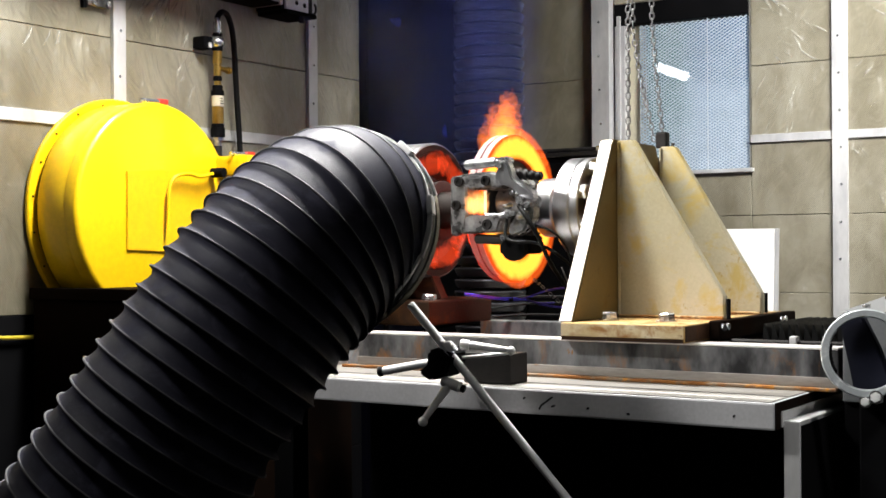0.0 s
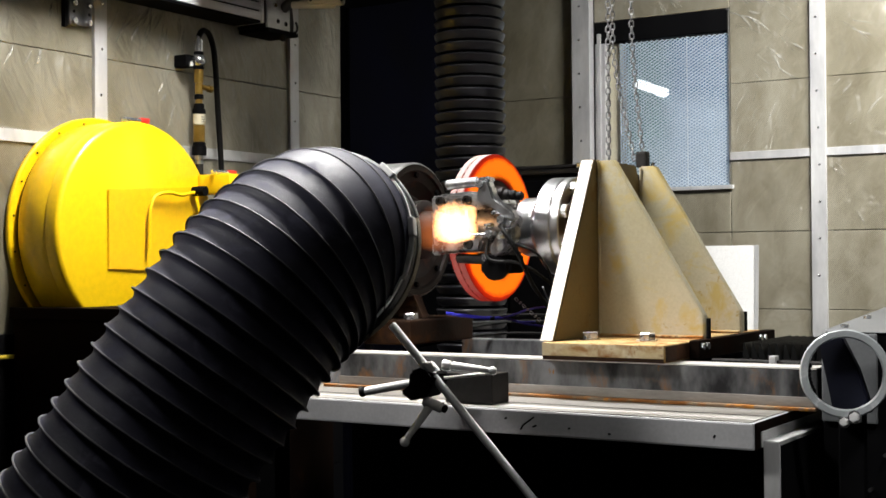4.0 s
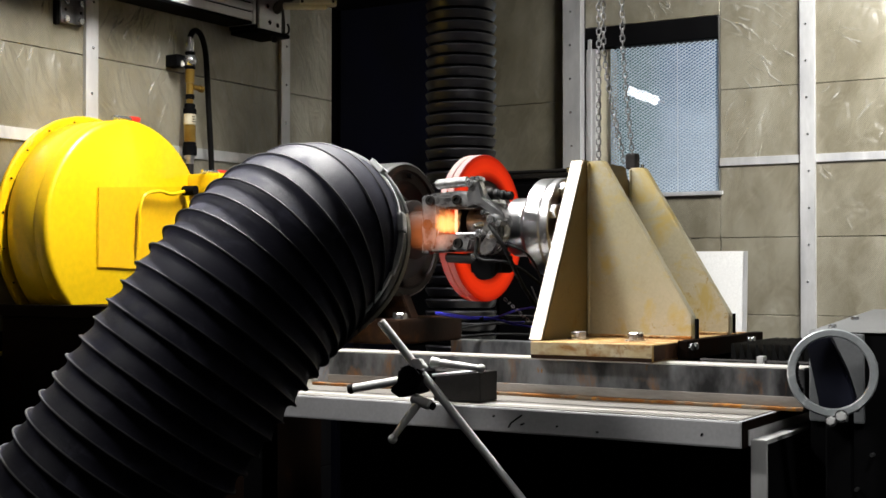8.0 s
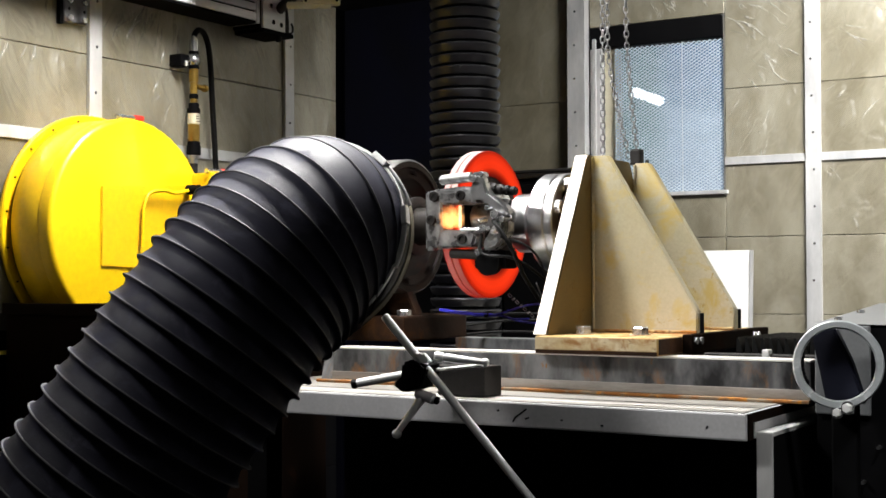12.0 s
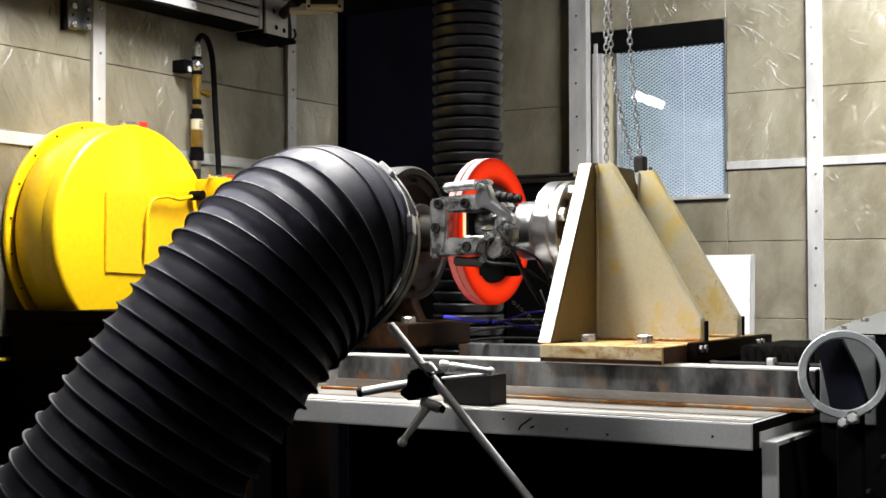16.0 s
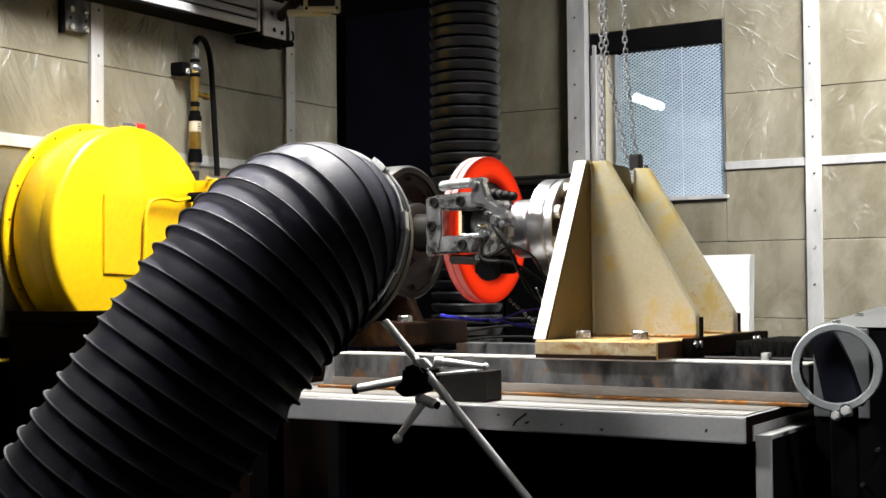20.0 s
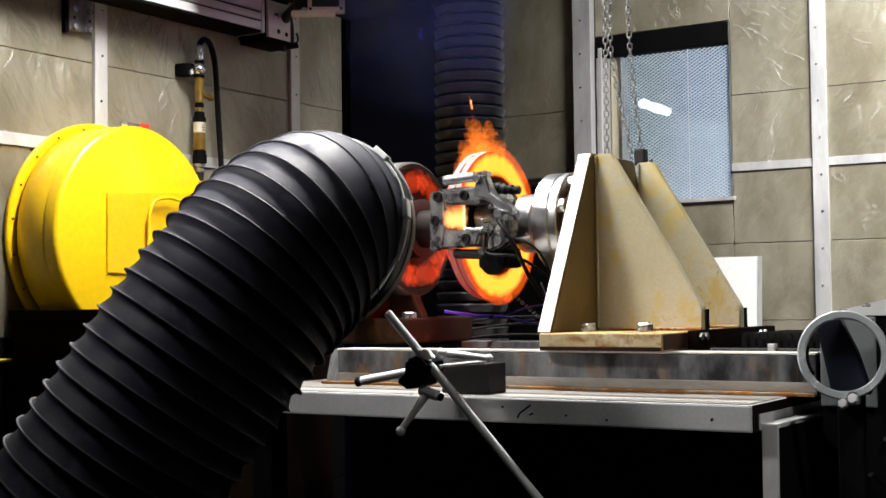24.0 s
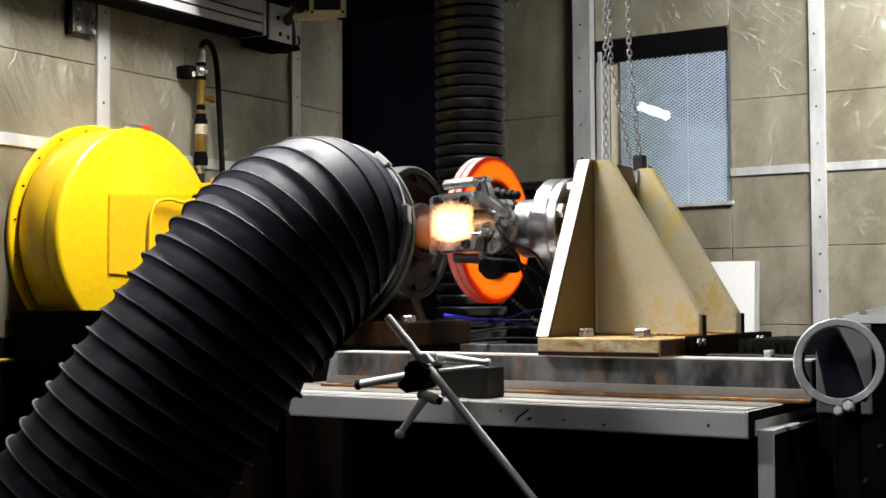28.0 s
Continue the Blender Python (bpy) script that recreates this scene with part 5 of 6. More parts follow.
for k in range(7):
    a = radians(168 + 7 * k)
    part("tooth", ball(F0 @ Vector((0.068 * math.cos(a), 0.068 * math.sin(a), 0.004)), 0.0062), M["black"], ringc, "dark worn tooth")
part("lug", box(-0.580, -0.548, 2.392, 2.408, 1.004, 1.0225, 0.003), M["ringgrey"], ringc)
for x, z, r in ((-0.574, 1.007, 0.0085), (-0.555, 1.0165, 0.0095)):
    clamp_bolt = part("clamp_bolt", rod((x, 2.372, z), (x, 2.3915, z), r, seg=6, bevel=0.0015), M["rodsteel"], ringc, "bright clamp bolt")
    part("washer", rod((x, 2.3792, z), (x, 2.3818, z), r * 1.35, seg=20, bevel=0.0008), M["chrome"], clamp_bolt, smooth=True)
part("strap", prism([(-0.640, 1.165), (-0.592, 1.165), (-0.560, 1.10), (-0.535, 1.02), (-0.61, 1.02), (-0.622, 1.08)], "y", 2.43, 2.455, 0.004), M["straps"], ringc, "navy black support strap")
part("post", box(-0.60, -0.55, 2.43, 2.455, 0.0, 1.02, 0.004), M["black"], ringc)

console = thing("drive_console", (-0.4, 2.8, 0), "grey drive unit with bolted lid beside the bed", "machine")
part("body", prism([(-0.655, 0.55), (-0.655, 1.168), (-0.10, 1.168), (-0.10, 0.55)], "y", 2.52, 3.05, 0.006), M["black"], console)
lid = part("lid", prism([(2.515, 1.1685), (3.06, 1.200), (3.06, 1.1685)], "x", -0.660, -0.09, 0.003), M["consolegrey"], console, "grey sloping lid")
part("front_plate", box(-0.653, -0.545, 2.508, 2.5195, 0.99, 1.166, 0.003), M["consolegrey"], console, "grey front plate")
part("foot", box(-0.60, -0.15, 2.55, 3.0, 0, 0.55), M["black"], console)
for y in (2.60, 2.78):
    piece("bolt", SMALLHEX, lid, Matrix.Translation((-0.63, y, 1.1685 + (y - 2.515) * 0.058)))
for x, z in ((-0.53, 0.93), (-0.56, 0.86)):
    part("screw", rod((x, 2.505, z), (x, 2.52, z), 0.004, seg=8), M["alu"], console)

# ---- left wall fittings ----
plate = thing("wall_plate", (XW, 2.66, 2.03), "bolted steel mounting plate on the wall", "plate")
plate_body = part("plate_body", box(XW + 0.0005, XW + 0.02, 2.614, 2.704, 2.028, 2.16, 0.003), M["steel"], plate)
# black strip stands for the shaded left side of the plate
part("plate_side_shade", box(XW + 0.0002, XW + 0.016, 2.600, 2.6135, 2.020, 2.16, 0.002), M["black"], plate)
for y in (2.632, 2.690):
    for z in (2.040, 2.093):
        piece("bolt", SMALLHEX, plate_body, Matrix.Translation((XW + 0.02, y, z)) @ ALONG_X @ Matrix.Diagonal((1.15, 1.15, 1.3, 1)))
for y, z in ((2.632, 2.068), (2.692, 2.066)):
    part("hole", rod((XW + 0.0195, y, z), (XW + 0.0206, y, z), 0.005, seg=10), M["black"], plate_body)

regul = thing("air_regulator", (XW + 0.06, 3.13, 1.66), "brass and steel air valve with coupling on the wall", "valve")
vy, vx = 3.132, -2.862
for z0, z1, r, mt in ((2.046, 2.060, 0.008, "chrome"), (2.008, 2.046, 0.0145, "chrome"), (1.998, 2.008, 0.017, "black"), (1.950, 1.960, 0.018, "black"), (1.905, 1.950, 0.0155, "brass"), (1.868, 1.905, 0.013, "brass"), (1.852, 1.868, 0.015, "black"), (1.838, 1.852, 0.012, "brass"),
                      (1.822, 1.838, 0.0175, "black"), (1.804, 1.8215, 0.0215, "black"), (1.768, 1.8035, 0.020, "beige"), (1.712, 1.7675, 0.0195, "brass"), (1.700, 1.7115, 0.021, "black"), (1.668, 1.6995, 0.0235, "black"), (1.655, 1.6675, 0.018, "alu"), (1.640, 1.6545, 0.013, "alu")):
    part("fitting", rod((vx, vy, z0), (vx, vy, z1), r, seg=24, bevel=0.002), M[mt], regul, smooth=True)
for k in range(3):
    part("label_bar", box(vx + 0.0185, vx + 0.0205, vy - 0.009, vy + 0.007 - 0.003 * k, 1.776 + 0.008 * k, 1.7785 + 0.008 * k), M["hubiron"], regul)
part("valve_ball", ball((vx, vy, 1.978), 0.0235), M["chrome"], regul, "chrome ball valve", smooth=True)
part("side_valve", rod((vx + 0.01, vy, 1.893), (vx + 0.012, vy + 0.036, 1.890), 0.0085, seg=14), M["brass"], regul, smooth=True)
part("side_cap", rod((vx + 0.012, vy + 0.034, 1.890), (vx + 0.012, vy + 0.046, 1.889), 0.0115, seg=14), M["brass"], regul, smooth=True)
part("wall_bracket", box(XW + 0.0005, vx - 0.005, vy - 0.055, vy - 0.012, 1.955, 1.995, 0.004), M["black"], regul, "black wall bracket")
part("bracket_bolt", rod((vx - 0.006, vy - 0.035, 1.965), (vx + 0.002, vy - 0.035, 1.965), 0.010, seg=6), M["chrome"], regul)
part("bracket_arm", box(vx - 0.04, vx - 0.008, vy - 0.011, vy + 0.011, 1.962, 1.988, 0.003), M["hubiron"], regul)
part("hose", sweep(smooth_path([(vx, vy, 2.056), (vx, vy + 0.012, 2.075), (vx, vy + 0.030, 2.082), (vx, vy + 0.056, 2.066), (vx, vy + 0.078, 2.00), (vx, vy + 0.092, 1.83), (vx, vy + 0.108, 1.62), (vx, vy + 0.112, 1.40), (vx, vy + 0.09, 1.0)], 8), 0.0098, 12, 0.012), M["cableblack"], regul, "black rubber hose", smooth=True)
part("down_pipe", rod((vx, vy, 0.8), (vx, vy, 1.64), 0.013, seg=16), M["hubiron"], regul, smooth=True)

# aluminium profile beam along the wall, with its end plate
beam = thing("profile_beam", (-2.85, 2.9, 2.15), "black and silver slotted profile beam on the wall", "beam")
part("lower_face", box(-2.896, -2.784, 2.30, 3.357, 2.138, 2.166, 0.002), M["profile"], beam, "silver profile face")
part("slot", box(-2.898, -2.792, 2.30, 3.357, 2.1662, 2.1725, 0.001), M["black"], beam)
part("middle_face", box(-2.896, -2.784, 2.30, 3.357, 2.1727, 2.196, 0.002), M["profile"], beam, "silver profile face")
part("slot", box(-2.898, -2.792, 2.30, 3.357, 2.1962, 2.2035, 0.001), M["black"], beam)
part("upper_face", box(-2.896, -2.784, 2.30, 3.357, 2.2037, 2.25, 0.002), M["profile"], beam, "silver profile face")
part("top_chord", box(-2.90, -2.78, 2.30, 3.50, 2.2502, 2.28, 0.003), M["black"], beam)
# black underside puts the shade below the beam into colour
part("underside", box(-2.90, -2.786, 2.30, 3.357, 2.128, 2.1378, 0.002), M["black"], beam)
for y in (2.5, 3.3):
    part("wall_arm", box(XW + 0.0005, -2.9, y - 0.02, y + 0.02, 2.16, 2.27, 0.003), M["black"], beam)
part("end_strip", box(-2.90, -2.782, 3.358, 3.372, 2.130, 2.249, 0.002), M["rodsteel"], beam, "bright end strip")
part("end_gap", box(-2.90, -2.792, 3.3722, 3.392, 2.118, 2.249), M["black"], beam)
end_plate = part("end_plate", box(-2.905, -2.784, 3.3922, 3.515, 2.119, 2.249, 0.004), M["profile"], beam, "silver end plate with dark screws")
part("end_ledge", box(-2.905, -2.776, 3.385, 3.550, 2.104, 2.1188, 0.002), M["black"], beam)
part("end_bracket", prism([(3.5152, 2.119), (3.545, 2.119), (3.545, 2.165), (3.53, 2.249), (3.5152, 2.249)], "x", -2.88, -2.79, 0.003), M["hubiron"], beam)
for y, z in ((3.447, 2.147), (3.490, 2.143)):
    part("screw", rod((-2.7838, y, z), (-2.781, y, z), 0.0085, seg=14, bevel=0.001), M["cableblack"], end_plate)
for y, z in ((3.43, 2.20), (3.48, 2.215)):
    piece("bolt", SMALLHEX, end_plate, Matrix.Translation((-2.784, y, z)) @ ALONG_X)
part("knob", rod((-2.79, 3.482, 2.1035), (-2.79, 3.482, 2.084), 0.010, seg=14, bevel=0.002), M["hubiron"], beam)
part("hook", sweep(smooth_path([(-2.79, 3.54, 2.119), (-2.785, 3.553, 2.128), (-2.785, 3.556, 2.145), (-2.785, 3.548, 2.158)], 6), 0.004, 8, 0.005), M["hubiron"], beam)
# unseen boxes above the view, added to shade the wall below
part("shade_box_front", box(-2.777, -2.13, 2.93, 3.2995, 2.30, 2.72, 0.01), M["black"], beam, "unseen black box added to shade the left wall")
part("shade_box", box(-2.777, -2.10, 3.30, 3.86, 2.25, 2.72, 0.02), M["black"], beam, "unseen black box added over the beam end for shade")
lampb = thing("work_light", (-2.55, 3.4, 2.2), "beige framed work light on the beam end", "work light")
fm = Matrix.Translation((-2.53, 3.36, 2.192)) @ pose(0, 0, 0, 0, 0, 32)
lamp_frame = part("frame", placed(box(-0.045, 0.075, -0.02, 0.03, -0.028, 0.08, 0.008), fm), M["beige"], lampb)
part("lens", placed(box(-0.03, 0.06, -0.024, -0.0205, -0.012, 0.07, 0.001), fm), M["blackgloss"], lamp_frame, "dark lens")
part("yoke", placed(rod((-0.10, 0.0, -0.03), (0.045, 0.0, -0.03), 0.012, seg=14, bevel=0.003), fm), M["beige"], lampb)
part("arm", rod((-2.80, 3.50, 2.20), (-2.60, 3.33, 2.20), 0.018, seg=14), M["hubiron"], lampb)
for dx in (-0.035, 0.066):
    part("screw", placed(rod((dx, -0.0205, -0.018), (dx, -0.024, -0.018), 0.005, seg=8), fm), M["black"], lamp_frame)

# ---- cables ----
cy = thing("yellow_cable", (-2.9, 2.4, 1.05), "thin yellow cable slung along the wall", "cable")
part("cable", sweep(smooth_path([(-2.905, 2.0, 1.10), (-2.905, 2.25, 1.066), (-2.905, 2.37, 1.058), (-2.905, 2.47, 1.060), (-2.905, 2.56, 1.068)], 8), 0.006, 8, 0.012), M["cableyellow"], cy, smooth=True)
wires = thing("blue_wires", (-1.6, 2.88, 1.17), "loose blue sensor wires behind the disc", "wires")
for pts in ([(-1.72, 2.81, 1.182), (-1.66, 2.85, 1.172), (-1.62, 2.88, 1.166), (-1.585, 2.90, 1.170), (-1.54, 2.93, 1.188), (-1.49, 2.95, 1.196)],
            [(-1.72, 2.81, 1.178), (-1.66, 2.85, 1.168), (-1.62, 2.88, 1.164), (-1.585, 2.90, 1.164), (-1.55, 2.93, 1.150), (-1.50, 2.95, 1.143)],
            [(-1.66, 2.85, 1.170), (-1.60, 2.89, 1.167), (-1.56, 2.92, 1.155), (-1.525, 2.94, 1.156)]):
    part("wire", sweep(smooth_path(pts, 8), 0.0025, 8, 0.008), M["blue"], wires, smooth=True)
part("wire", sweep(smooth_path([(-1.43, 2.80, 1.25), (-1.44, 2.86, 1.20), (-1.47, 2.93, 1.17), (-1.50, 2.97, 1.15)], 8), 0.0018, 6, 0.008), M["alu"], wires, smooth=True)
part("tie", rod((-1.625, 2.877, 1.166), (-1.615, 2.882, 1.166), 0.006, seg=10), M["black"], wires)
keeper = thing("keeper_chain", (-1.5, 2.75, 1.2), "short thin chain hanging under the caliper", "chain")
for i in range(7):
    piece("link", LINK, keeper, Matrix.Translation((-1.505 + 0.009 * i, 2.80 + 0.003 * i, 1.218 - 0.0085 * i)) @ pose(0, 0, 0, 90 * (i % 2), 130, 0) @ Matrix.Diagonal((0.55, 0.55, 0.55, 1)))
for k, (ya, yb, z) in enumerate(((3.0, 3.35, 1.15), (3.05, 3.4, 1.13), (2.95, 3.3, 1.10))):
    tagged(part("cable", sweep(smooth_path([(-1.95, ya, z - 0.03), (-1.75, (ya + yb) / 2, z + 0.01), (-1.5, yb, z)], 8), 0.004, 8, 0.015), M["cableblack"], None, smooth=True), "dark cable lying behind the brake", "cable")

# ---- fire, smoke and sparks ----


def sheet(name, outline, mat_, parent, m):
    """A bowed film of gas or glow; u runs from the rim (0) to the heart (1), v up it."""
    me = bpy.data.meshes.new(name)
    verts, faces, uvs = outline
    me.from_pydata(verts, [], faces)
    lay = me.uv_layers.new(name="UVMap")
    for loop in me.loops:
        lay.data[loop.index].uv = uvs[loop.vertex_index]
    me.materials.append(mat_)
    ob = new(name, me)
    ob.parent = parent
    ob.matrix_basis = m
    return ob


def tongue(wide, high, bow):
    """A leaf of flame in the local xz plane, from its root upwards."""
    verts, uvs, faces, n, k = [], [], [], 12, 8
    for j in range(n + 1):
        v = j / n
        half = wide / 2 * math.sin(math.pi * min(1, 0.18 + 0.82 * v)) ** 0.7 if v < 1 else 0.002
        for i in range(k + 1):
            u = 2 * i / k - 1
            verts.append((u * half + 0.25 * wide * math.sin(3 * v) * v, bow * (1 - u * u) + 0.1 * high * v * v, v * high))
            uvs.append((1 - u * u, v * 0.9))
    for j in range(n):
        for i in range(k):
            a = j * (k + 1) + i
            faces.append((a, a + 1, a + k + 2, a + k + 1))
    return verts, faces, uvs


def ring_film(r0, r1, a0, a1):
    """A curved film over part of the disc's face, in the local yz plane."""
    verts, uvs, faces, n, k = [], [], [], 40, 8
    for j in range(n + 1):
        a = radians(a0 + (a1 - a0) * j / n)
        for i in range(k + 1):
            u = i / k
            r = r0 + (r1 - r0) * u
            verts.append((0.0, r * math.sin(a), r * math.cos(a)))
            uvs.append((min(1.0, 4.5 * u * (1 - u)), 0.0))
    for j in range(n):
        for i in range(k):
            a = j * (k + 1) + i
            faces.append((a, a + 1, a + k + 2, a + k + 1))
    return verts, faces, uvs


def puff(wide, high):
    verts, uvs, faces, n, k = [], [], [], 12, 12
    for j in range(n + 1):
        for i in range(k + 1):
            u, v = 2 * i / k - 1, 2 * j / n - 1
            verts.append((u * wide / 2, 0.08 * wide * math.cos(3 * u + v), v * high / 2))
            uvs.append((max(0.0, 1 - u * u) * max(0.0, 1 - v * v), v))
    for j in range(n):
        for i in range(k):
            a = j * (k + 1) + i
            faces.append((a, a + 1, a + k + 2, a + k + 1))
    return verts, faces, uvs


# first two stand for hotter disc glow; the rear one adds red light on the hub
GLOW_FILM = fire("yellow_disc_glow", (1.0, 0.52, 0.06), 1.25, 22, 0.3, 0.5)
GLOW_FILM2 = fire("orange_disc_glow", (1.0, 0.32, 0.004), 0.75, 18, 0.2, 0.5)
GLOW_REAR = fire("hub_fill_glow", (1.0, 0.035, 0.004), 10.0, 20, 0.2, 0.5)
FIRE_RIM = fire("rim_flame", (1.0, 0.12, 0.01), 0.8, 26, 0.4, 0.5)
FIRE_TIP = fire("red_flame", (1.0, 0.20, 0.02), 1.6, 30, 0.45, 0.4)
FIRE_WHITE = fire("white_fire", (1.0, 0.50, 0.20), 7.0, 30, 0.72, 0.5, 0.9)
brake_fire = thing("brake_fire", (BX, BY, BZ), "orange flames, with films adding hotter glow to disc and hub", "fire")
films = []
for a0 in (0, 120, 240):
    films.append((sheet("flame", ring_film(0.125, 0.188, a0, a0 + 120), GLOW_FILM, brake_fire, pose(-0.02, 0, 0)), 1))
    films.append((sheet("flame", ring_film(0.126, 0.182, a0 + 60, a0 + 180), GLOW_FILM2, brake_fire, pose(-0.02, 0, 0)), 2))
    films.append((sheet("flame", ring_film(0.110, 0.184, a0 + 30, a0 + 150), GLOW_REAR, brake_fire, pose(-0.02, 0, 0)), 3))
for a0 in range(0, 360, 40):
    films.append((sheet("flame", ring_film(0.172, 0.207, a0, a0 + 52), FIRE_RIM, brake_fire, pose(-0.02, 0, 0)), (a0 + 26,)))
# hub films mix flame with the red glow falling on the hub face
FIRE_HUB = fire("red_hub_flame_glow", (1.0, 0.07, 0.015), 0.5, 17, 0.85, 0.4, 2.2)
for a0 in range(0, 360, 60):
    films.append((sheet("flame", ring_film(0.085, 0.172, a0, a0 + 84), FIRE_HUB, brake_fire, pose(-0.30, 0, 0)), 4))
TURN = 31.5
tongues = []
for k, (ang, wide, high) in enumerate(((-38, 0.085, 0.15), (-22, 0.075, 0.17), (-6, 0.06, 0.14), (8, 0.055, 0.10), (-50, 0.06, 0.12), (22, 0.05, 0.07))):
    y, z = 0.155 * math.sin(radians(ang)), 0.155 * math.cos(radians(ang))
    tongues.append((sheet("flame", tongue(wide, high, 0.012), FIRE_TIP, brake_fire, pose(-0.02, y, z, 0, 0, 90)), y, z, k))
pad_fire = thing("pad_fire", (-1.60, 2.69, 1.41), "white-hot burst of fire at the brake pads", "fire")
bursts = []
FIRE_PAD = fire("pad_flame", (1.0, 0.42, 0.12), 2.6, 34, 0.55, 0.45)
# halo sheets paint the soft glow round the burst
FIRE_HALO = fire("orange_halo", (1.0, 0.26, 0.07), 0.42, 20, 0.78, 0.5, 0.5)
FIRE_CORE = fire("blazing_core", (1.0, 0.58, 0.28), 18.0, 22, 0.6, 0.5, 0.9)
REST = pose(-0.290, 0.158, -0.009, 0, 0, 90)     # drawn back into the hollow of the drive flange
for k, (dx, dz, s, m_) in enumerate(((0.044, 0.004, 0.064, FIRE_PAD), (-0.0, 0.0, 0.15, FIRE_HALO), (0.038, 0.010, 0.125, FIRE_WHITE), (-0.01, 0.008, 0.30, FIRE_HALO), (0.014, 0.012, 0.235, FIRE_CORE))):
    bursts.append((sheet("flame", puff(s, s * 1.05), m_, pad_fire, REST), dx, dz, k))

SMOKE = smoke_film("blue_smoke", (0.16, 0.22, 0.90), 0.50, 5.0)
SMOKE2 = smoke_film("pale_smoke", (0.30, 0.34, 0.75), 0.36, 6.0)
smoke_early, smoke_late = [], []
for k in range(5):
    s = thing("smoke", (0, 0, 0), "thin blue smoke rising from the brake", "smoke", "smoke puffs")
    sheet("puff", puff(0.55 + 0.1 * (k % 3), 0.75), SMOKE if k % 2 == 0 else SMOKE2, s, Matrix())
    smoke_early.append(s)
for k in range(5):
    s = thing("smoke", (0, 0, 0), "thin blue smoke rising from the brake", "smoke", "smoke puffs")
    sheet("puff", puff(0.55 + 0.1 * (k % 3), 0.75), SMOKE if k % 2 == 0 else SMOKE2, s, Matrix())
    smoke_late.append(s)
EMBER = lit("ember", (1.0, 0.35, 0.08), 4.0)
sparks = []
for k in range(6):
    s = thing("spark", (0, 0, 0), "tiny glowing spark flying off the brake", "spark", "sparks")
    part("ember", ball((0, 0, 0), 0.0022, squash=(1, 1, 4)), EMBER, s)
    sparks.append(s)


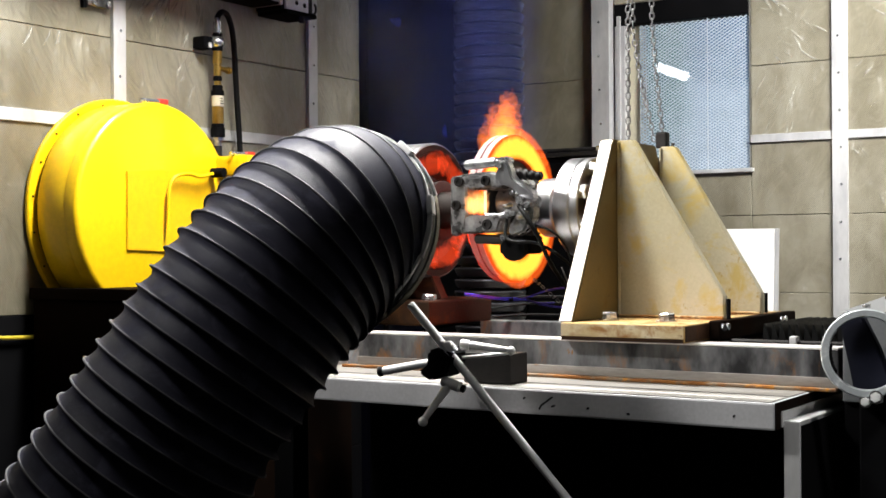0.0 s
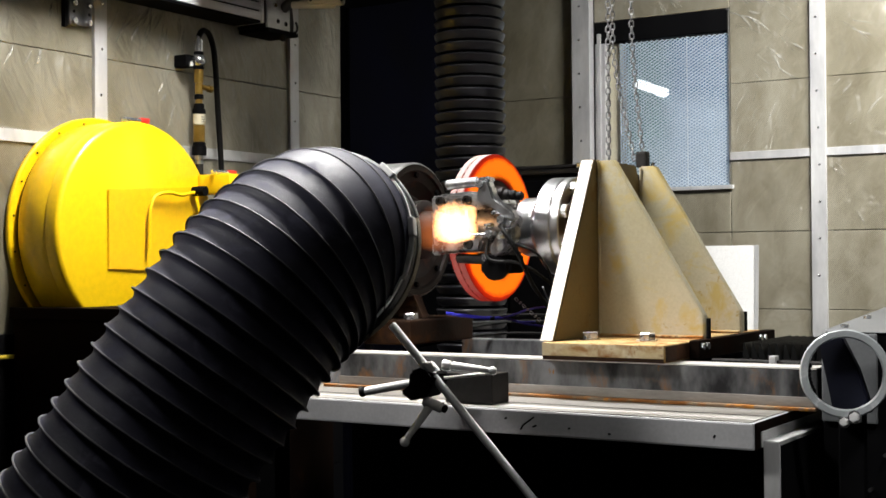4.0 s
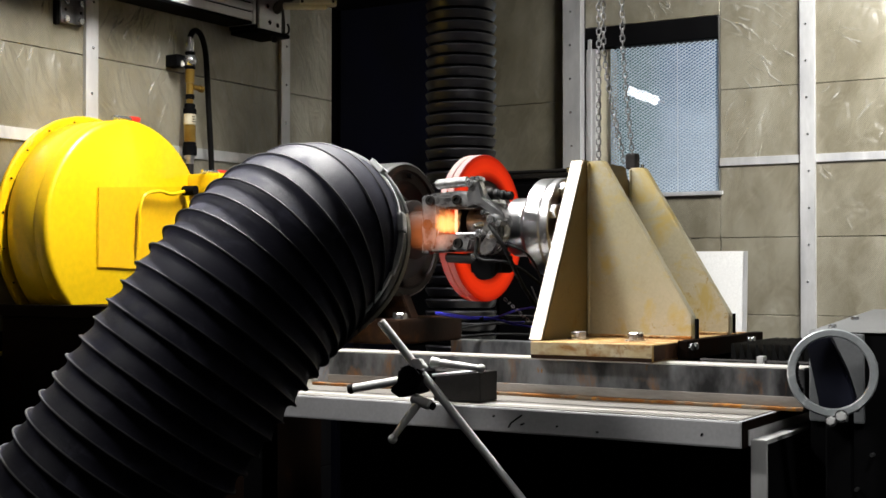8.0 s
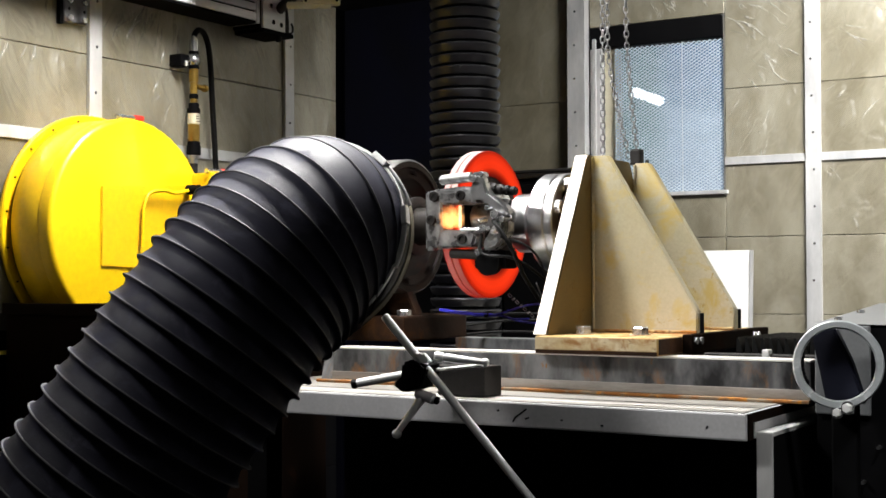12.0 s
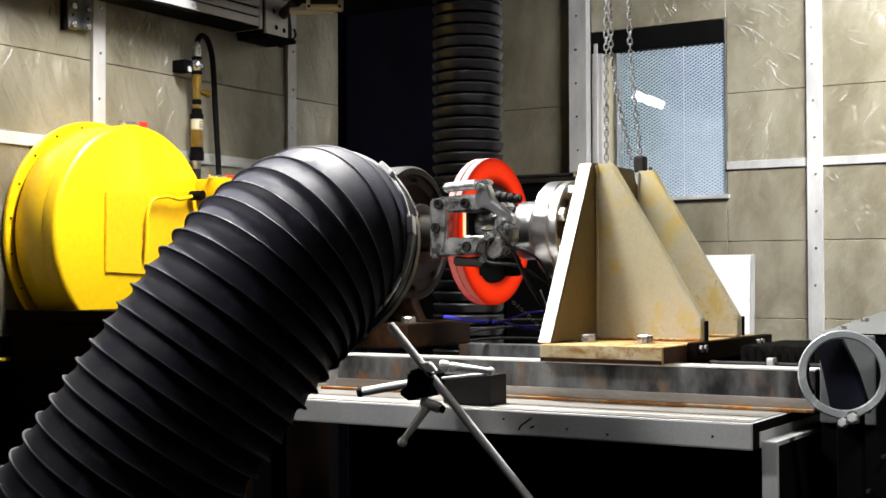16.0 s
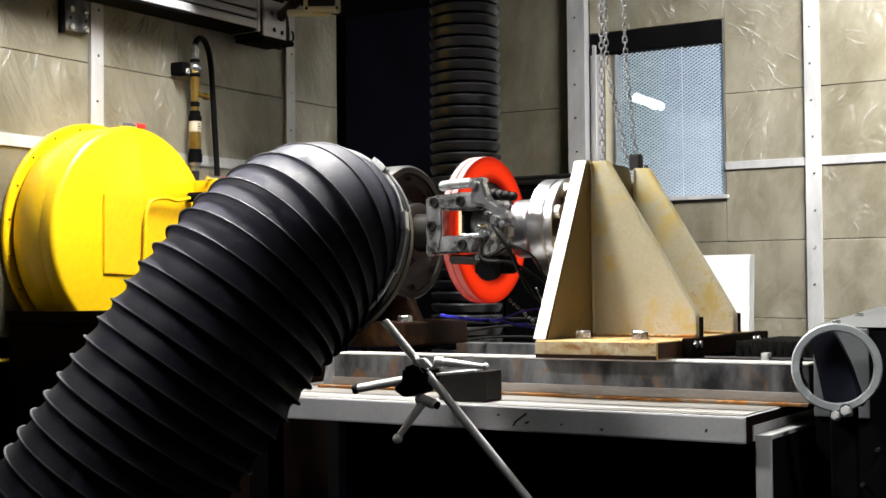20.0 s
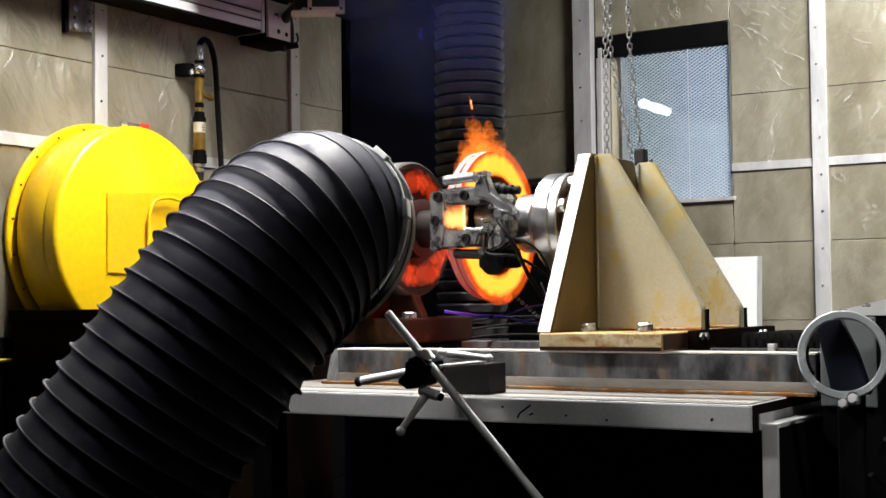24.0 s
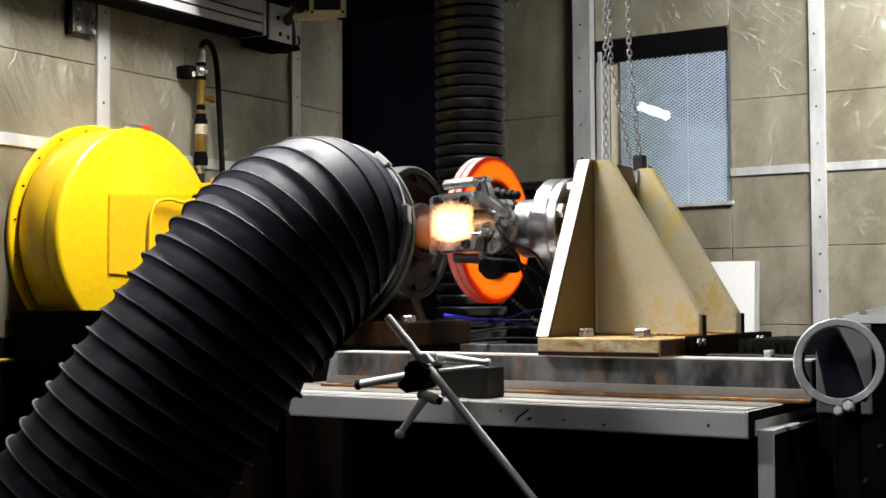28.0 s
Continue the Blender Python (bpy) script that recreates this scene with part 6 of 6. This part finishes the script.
def motions():
    """All that moves: the spinning disc and hub, flames, smoke and sparks."""
    # speed of the shaft in degrees a second: two stops, each after a run
    speeds = [(0.0, 560), (2.4, 420), (3.4, 60), (5.0, 140), (7.0, 480), (12.0, 620), (22.0, 620), (26.0, 330), (27.2, 60), (28.0, 90)]
    def speed(t):
        for (a, va), (b, vb) in zip(speeds, speeds[1:]):
            if t <= b:
                return va + (vb - va) * (t - a) / (b - a)
        return speeds[-1][1]
    turn, spin = 0.0, []
    for i in range(281):
        t = i / 10
        spin.append((t, turn))
        turn += speed(t) * 0.1
    walk(rotor, [(t, pose(BX, BY, BZ, a)) for t, a in spin])
    walk(hub, [(t, pose(-1.83, BY, BZ, a)) for t, a in spin])
    # hotter glow of disc and hub: emissive films slide out, then hide inside the metal
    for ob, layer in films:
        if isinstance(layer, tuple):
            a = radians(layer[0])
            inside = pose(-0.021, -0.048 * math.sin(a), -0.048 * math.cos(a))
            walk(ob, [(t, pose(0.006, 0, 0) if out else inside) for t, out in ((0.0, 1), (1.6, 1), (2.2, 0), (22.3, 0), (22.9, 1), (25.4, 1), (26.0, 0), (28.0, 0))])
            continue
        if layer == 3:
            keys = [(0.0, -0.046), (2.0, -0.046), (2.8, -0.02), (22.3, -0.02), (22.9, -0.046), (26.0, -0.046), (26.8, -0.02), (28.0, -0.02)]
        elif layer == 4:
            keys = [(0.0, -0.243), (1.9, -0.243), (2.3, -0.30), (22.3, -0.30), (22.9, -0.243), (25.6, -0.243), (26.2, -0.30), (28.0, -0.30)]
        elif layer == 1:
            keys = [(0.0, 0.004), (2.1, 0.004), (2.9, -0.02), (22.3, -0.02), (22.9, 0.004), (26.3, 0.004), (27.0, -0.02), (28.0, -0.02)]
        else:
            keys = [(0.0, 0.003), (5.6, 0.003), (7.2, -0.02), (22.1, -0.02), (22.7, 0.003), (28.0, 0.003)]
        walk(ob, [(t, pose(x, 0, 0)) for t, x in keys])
    for ob, y, z, k in tongues:
        rows = []
        for i in range(57):
            t = i * 0.5
            amp = max(0.0, 1 - t / 1.7) if t < 3 else max(0.0, 1 - abs(t - 23.6) / (1.9 if t > 23.6 else 1.1))
            out = amp ** 0.6
            rows.append((t, pose(-0.02, y * (0.9 + 0.1 * out), z * (0.12 + 0.9 * out), 12 * out * math.sin(7 * t + k), 10 * out * math.sin(9 * t + 2 * k), 90 - (90 - TURN) * min(1.0, 3 * out))))
        walk(ob, rows)
    # burst at the pads: strongest as the disc is clamped to a stop, sinking back among the pads
    for ob, dx, dz, k in bursts:
        force = [(0.0, 0.5), (2.5, 0.5), (2.8, 0.6), (2.9, 0.7), (3.0, 0.88), (3.1, 1.0), (3.3, 1.0), (3.4, 0.88), (3.5, 0.82), (4.2, 0.7), (5.5, 0.62), (6.3, 0.62), (6.5, 0.6), (7.0, 0.6), (8.0, 0.6), (8.6, 0.5), (12.2, 0.5), (13.2, 0.0), (22.0, 0.0), (22.8, 0.5), (26.0, 0.5), (26.5, 0.6), (26.6, 1.0), (26.8, 1.0), (26.9, 0.9), (27.1, 0.88), (27.5, 0.82), (28.0, 0.75)]
        need = (0.5, 0.55, 0.61, 0.84, 0.95)[k]
        rows = [(t, pose(dx, -0.088 - 0.004 * k, dz, 0, 8 * math.sin(5 * t + k), TURN) if f >= need else REST) for t, f in force]
        walk(ob, rows)
    for k, ob in enumerate(smoke_early):
        x, y = -1.95 - 0.10 * (k % 3), 3.15 + 0.06 * k
        z = 1.75 + 0.17 * k
        walk(ob, [(0.0, pose(x, y, z, 0, 10 * k, TURN)), (1.5 + 0.15 * k, pose(x - 0.08, y, 2.80, 0, 10 * k + 25, TURN)), (2.6, pose(x - 0.1, y, 2.93, 0, 10 * k + 30, TURN)), (28.0, pose(x - 0.1, y, 2.95, 0, 10 * k + 30, TURN))])
    for k, ob in enumerate(smoke_late):
        x, y = -1.95 - 0.10 * (k % 3), 3.15 + 0.06 * k
        z = 1.75 + 0.17 * k
        walk(ob, [(0.0, pose(x, y, 0.15, 0, 12 * k, TURN)), (21.7, pose(x, y, 0.15, 0, 12 * k, TURN)), (23.6, pose(x, y, z, 0, 10 * k, TURN)), (25.6 + 0.1 * k, pose(x - 0.08, y, 2.80, 0, 10 * k + 25, TURN)), (28.0, pose(x - 0.1, y, 2.93, 0, 10 * k + 30, TURN))])
    for k, ob in enumerate(sparks):
        t0 = 23.1 + 0.17 * k if k > 2 else 0.1 * k
        start = pose(-1.62, 2.84, 1.40)
        far = pose(-1.62 - 0.12 * k + 0.2 * (k % 2), 2.85, 2.1 + 0.05 * k, 30 * k, 40, 0)
        rest = pose(-1.9 - 0.12 * k, 3.3, 3.1)
        rows = [(0.0, start)] if t0 <= 0 else [(0.0, start), (t0, start)]
        walk(ob, rows + [(t0 + 0.7, far), (t0 + 1.3, rest), (28.0, rest)])


motions()
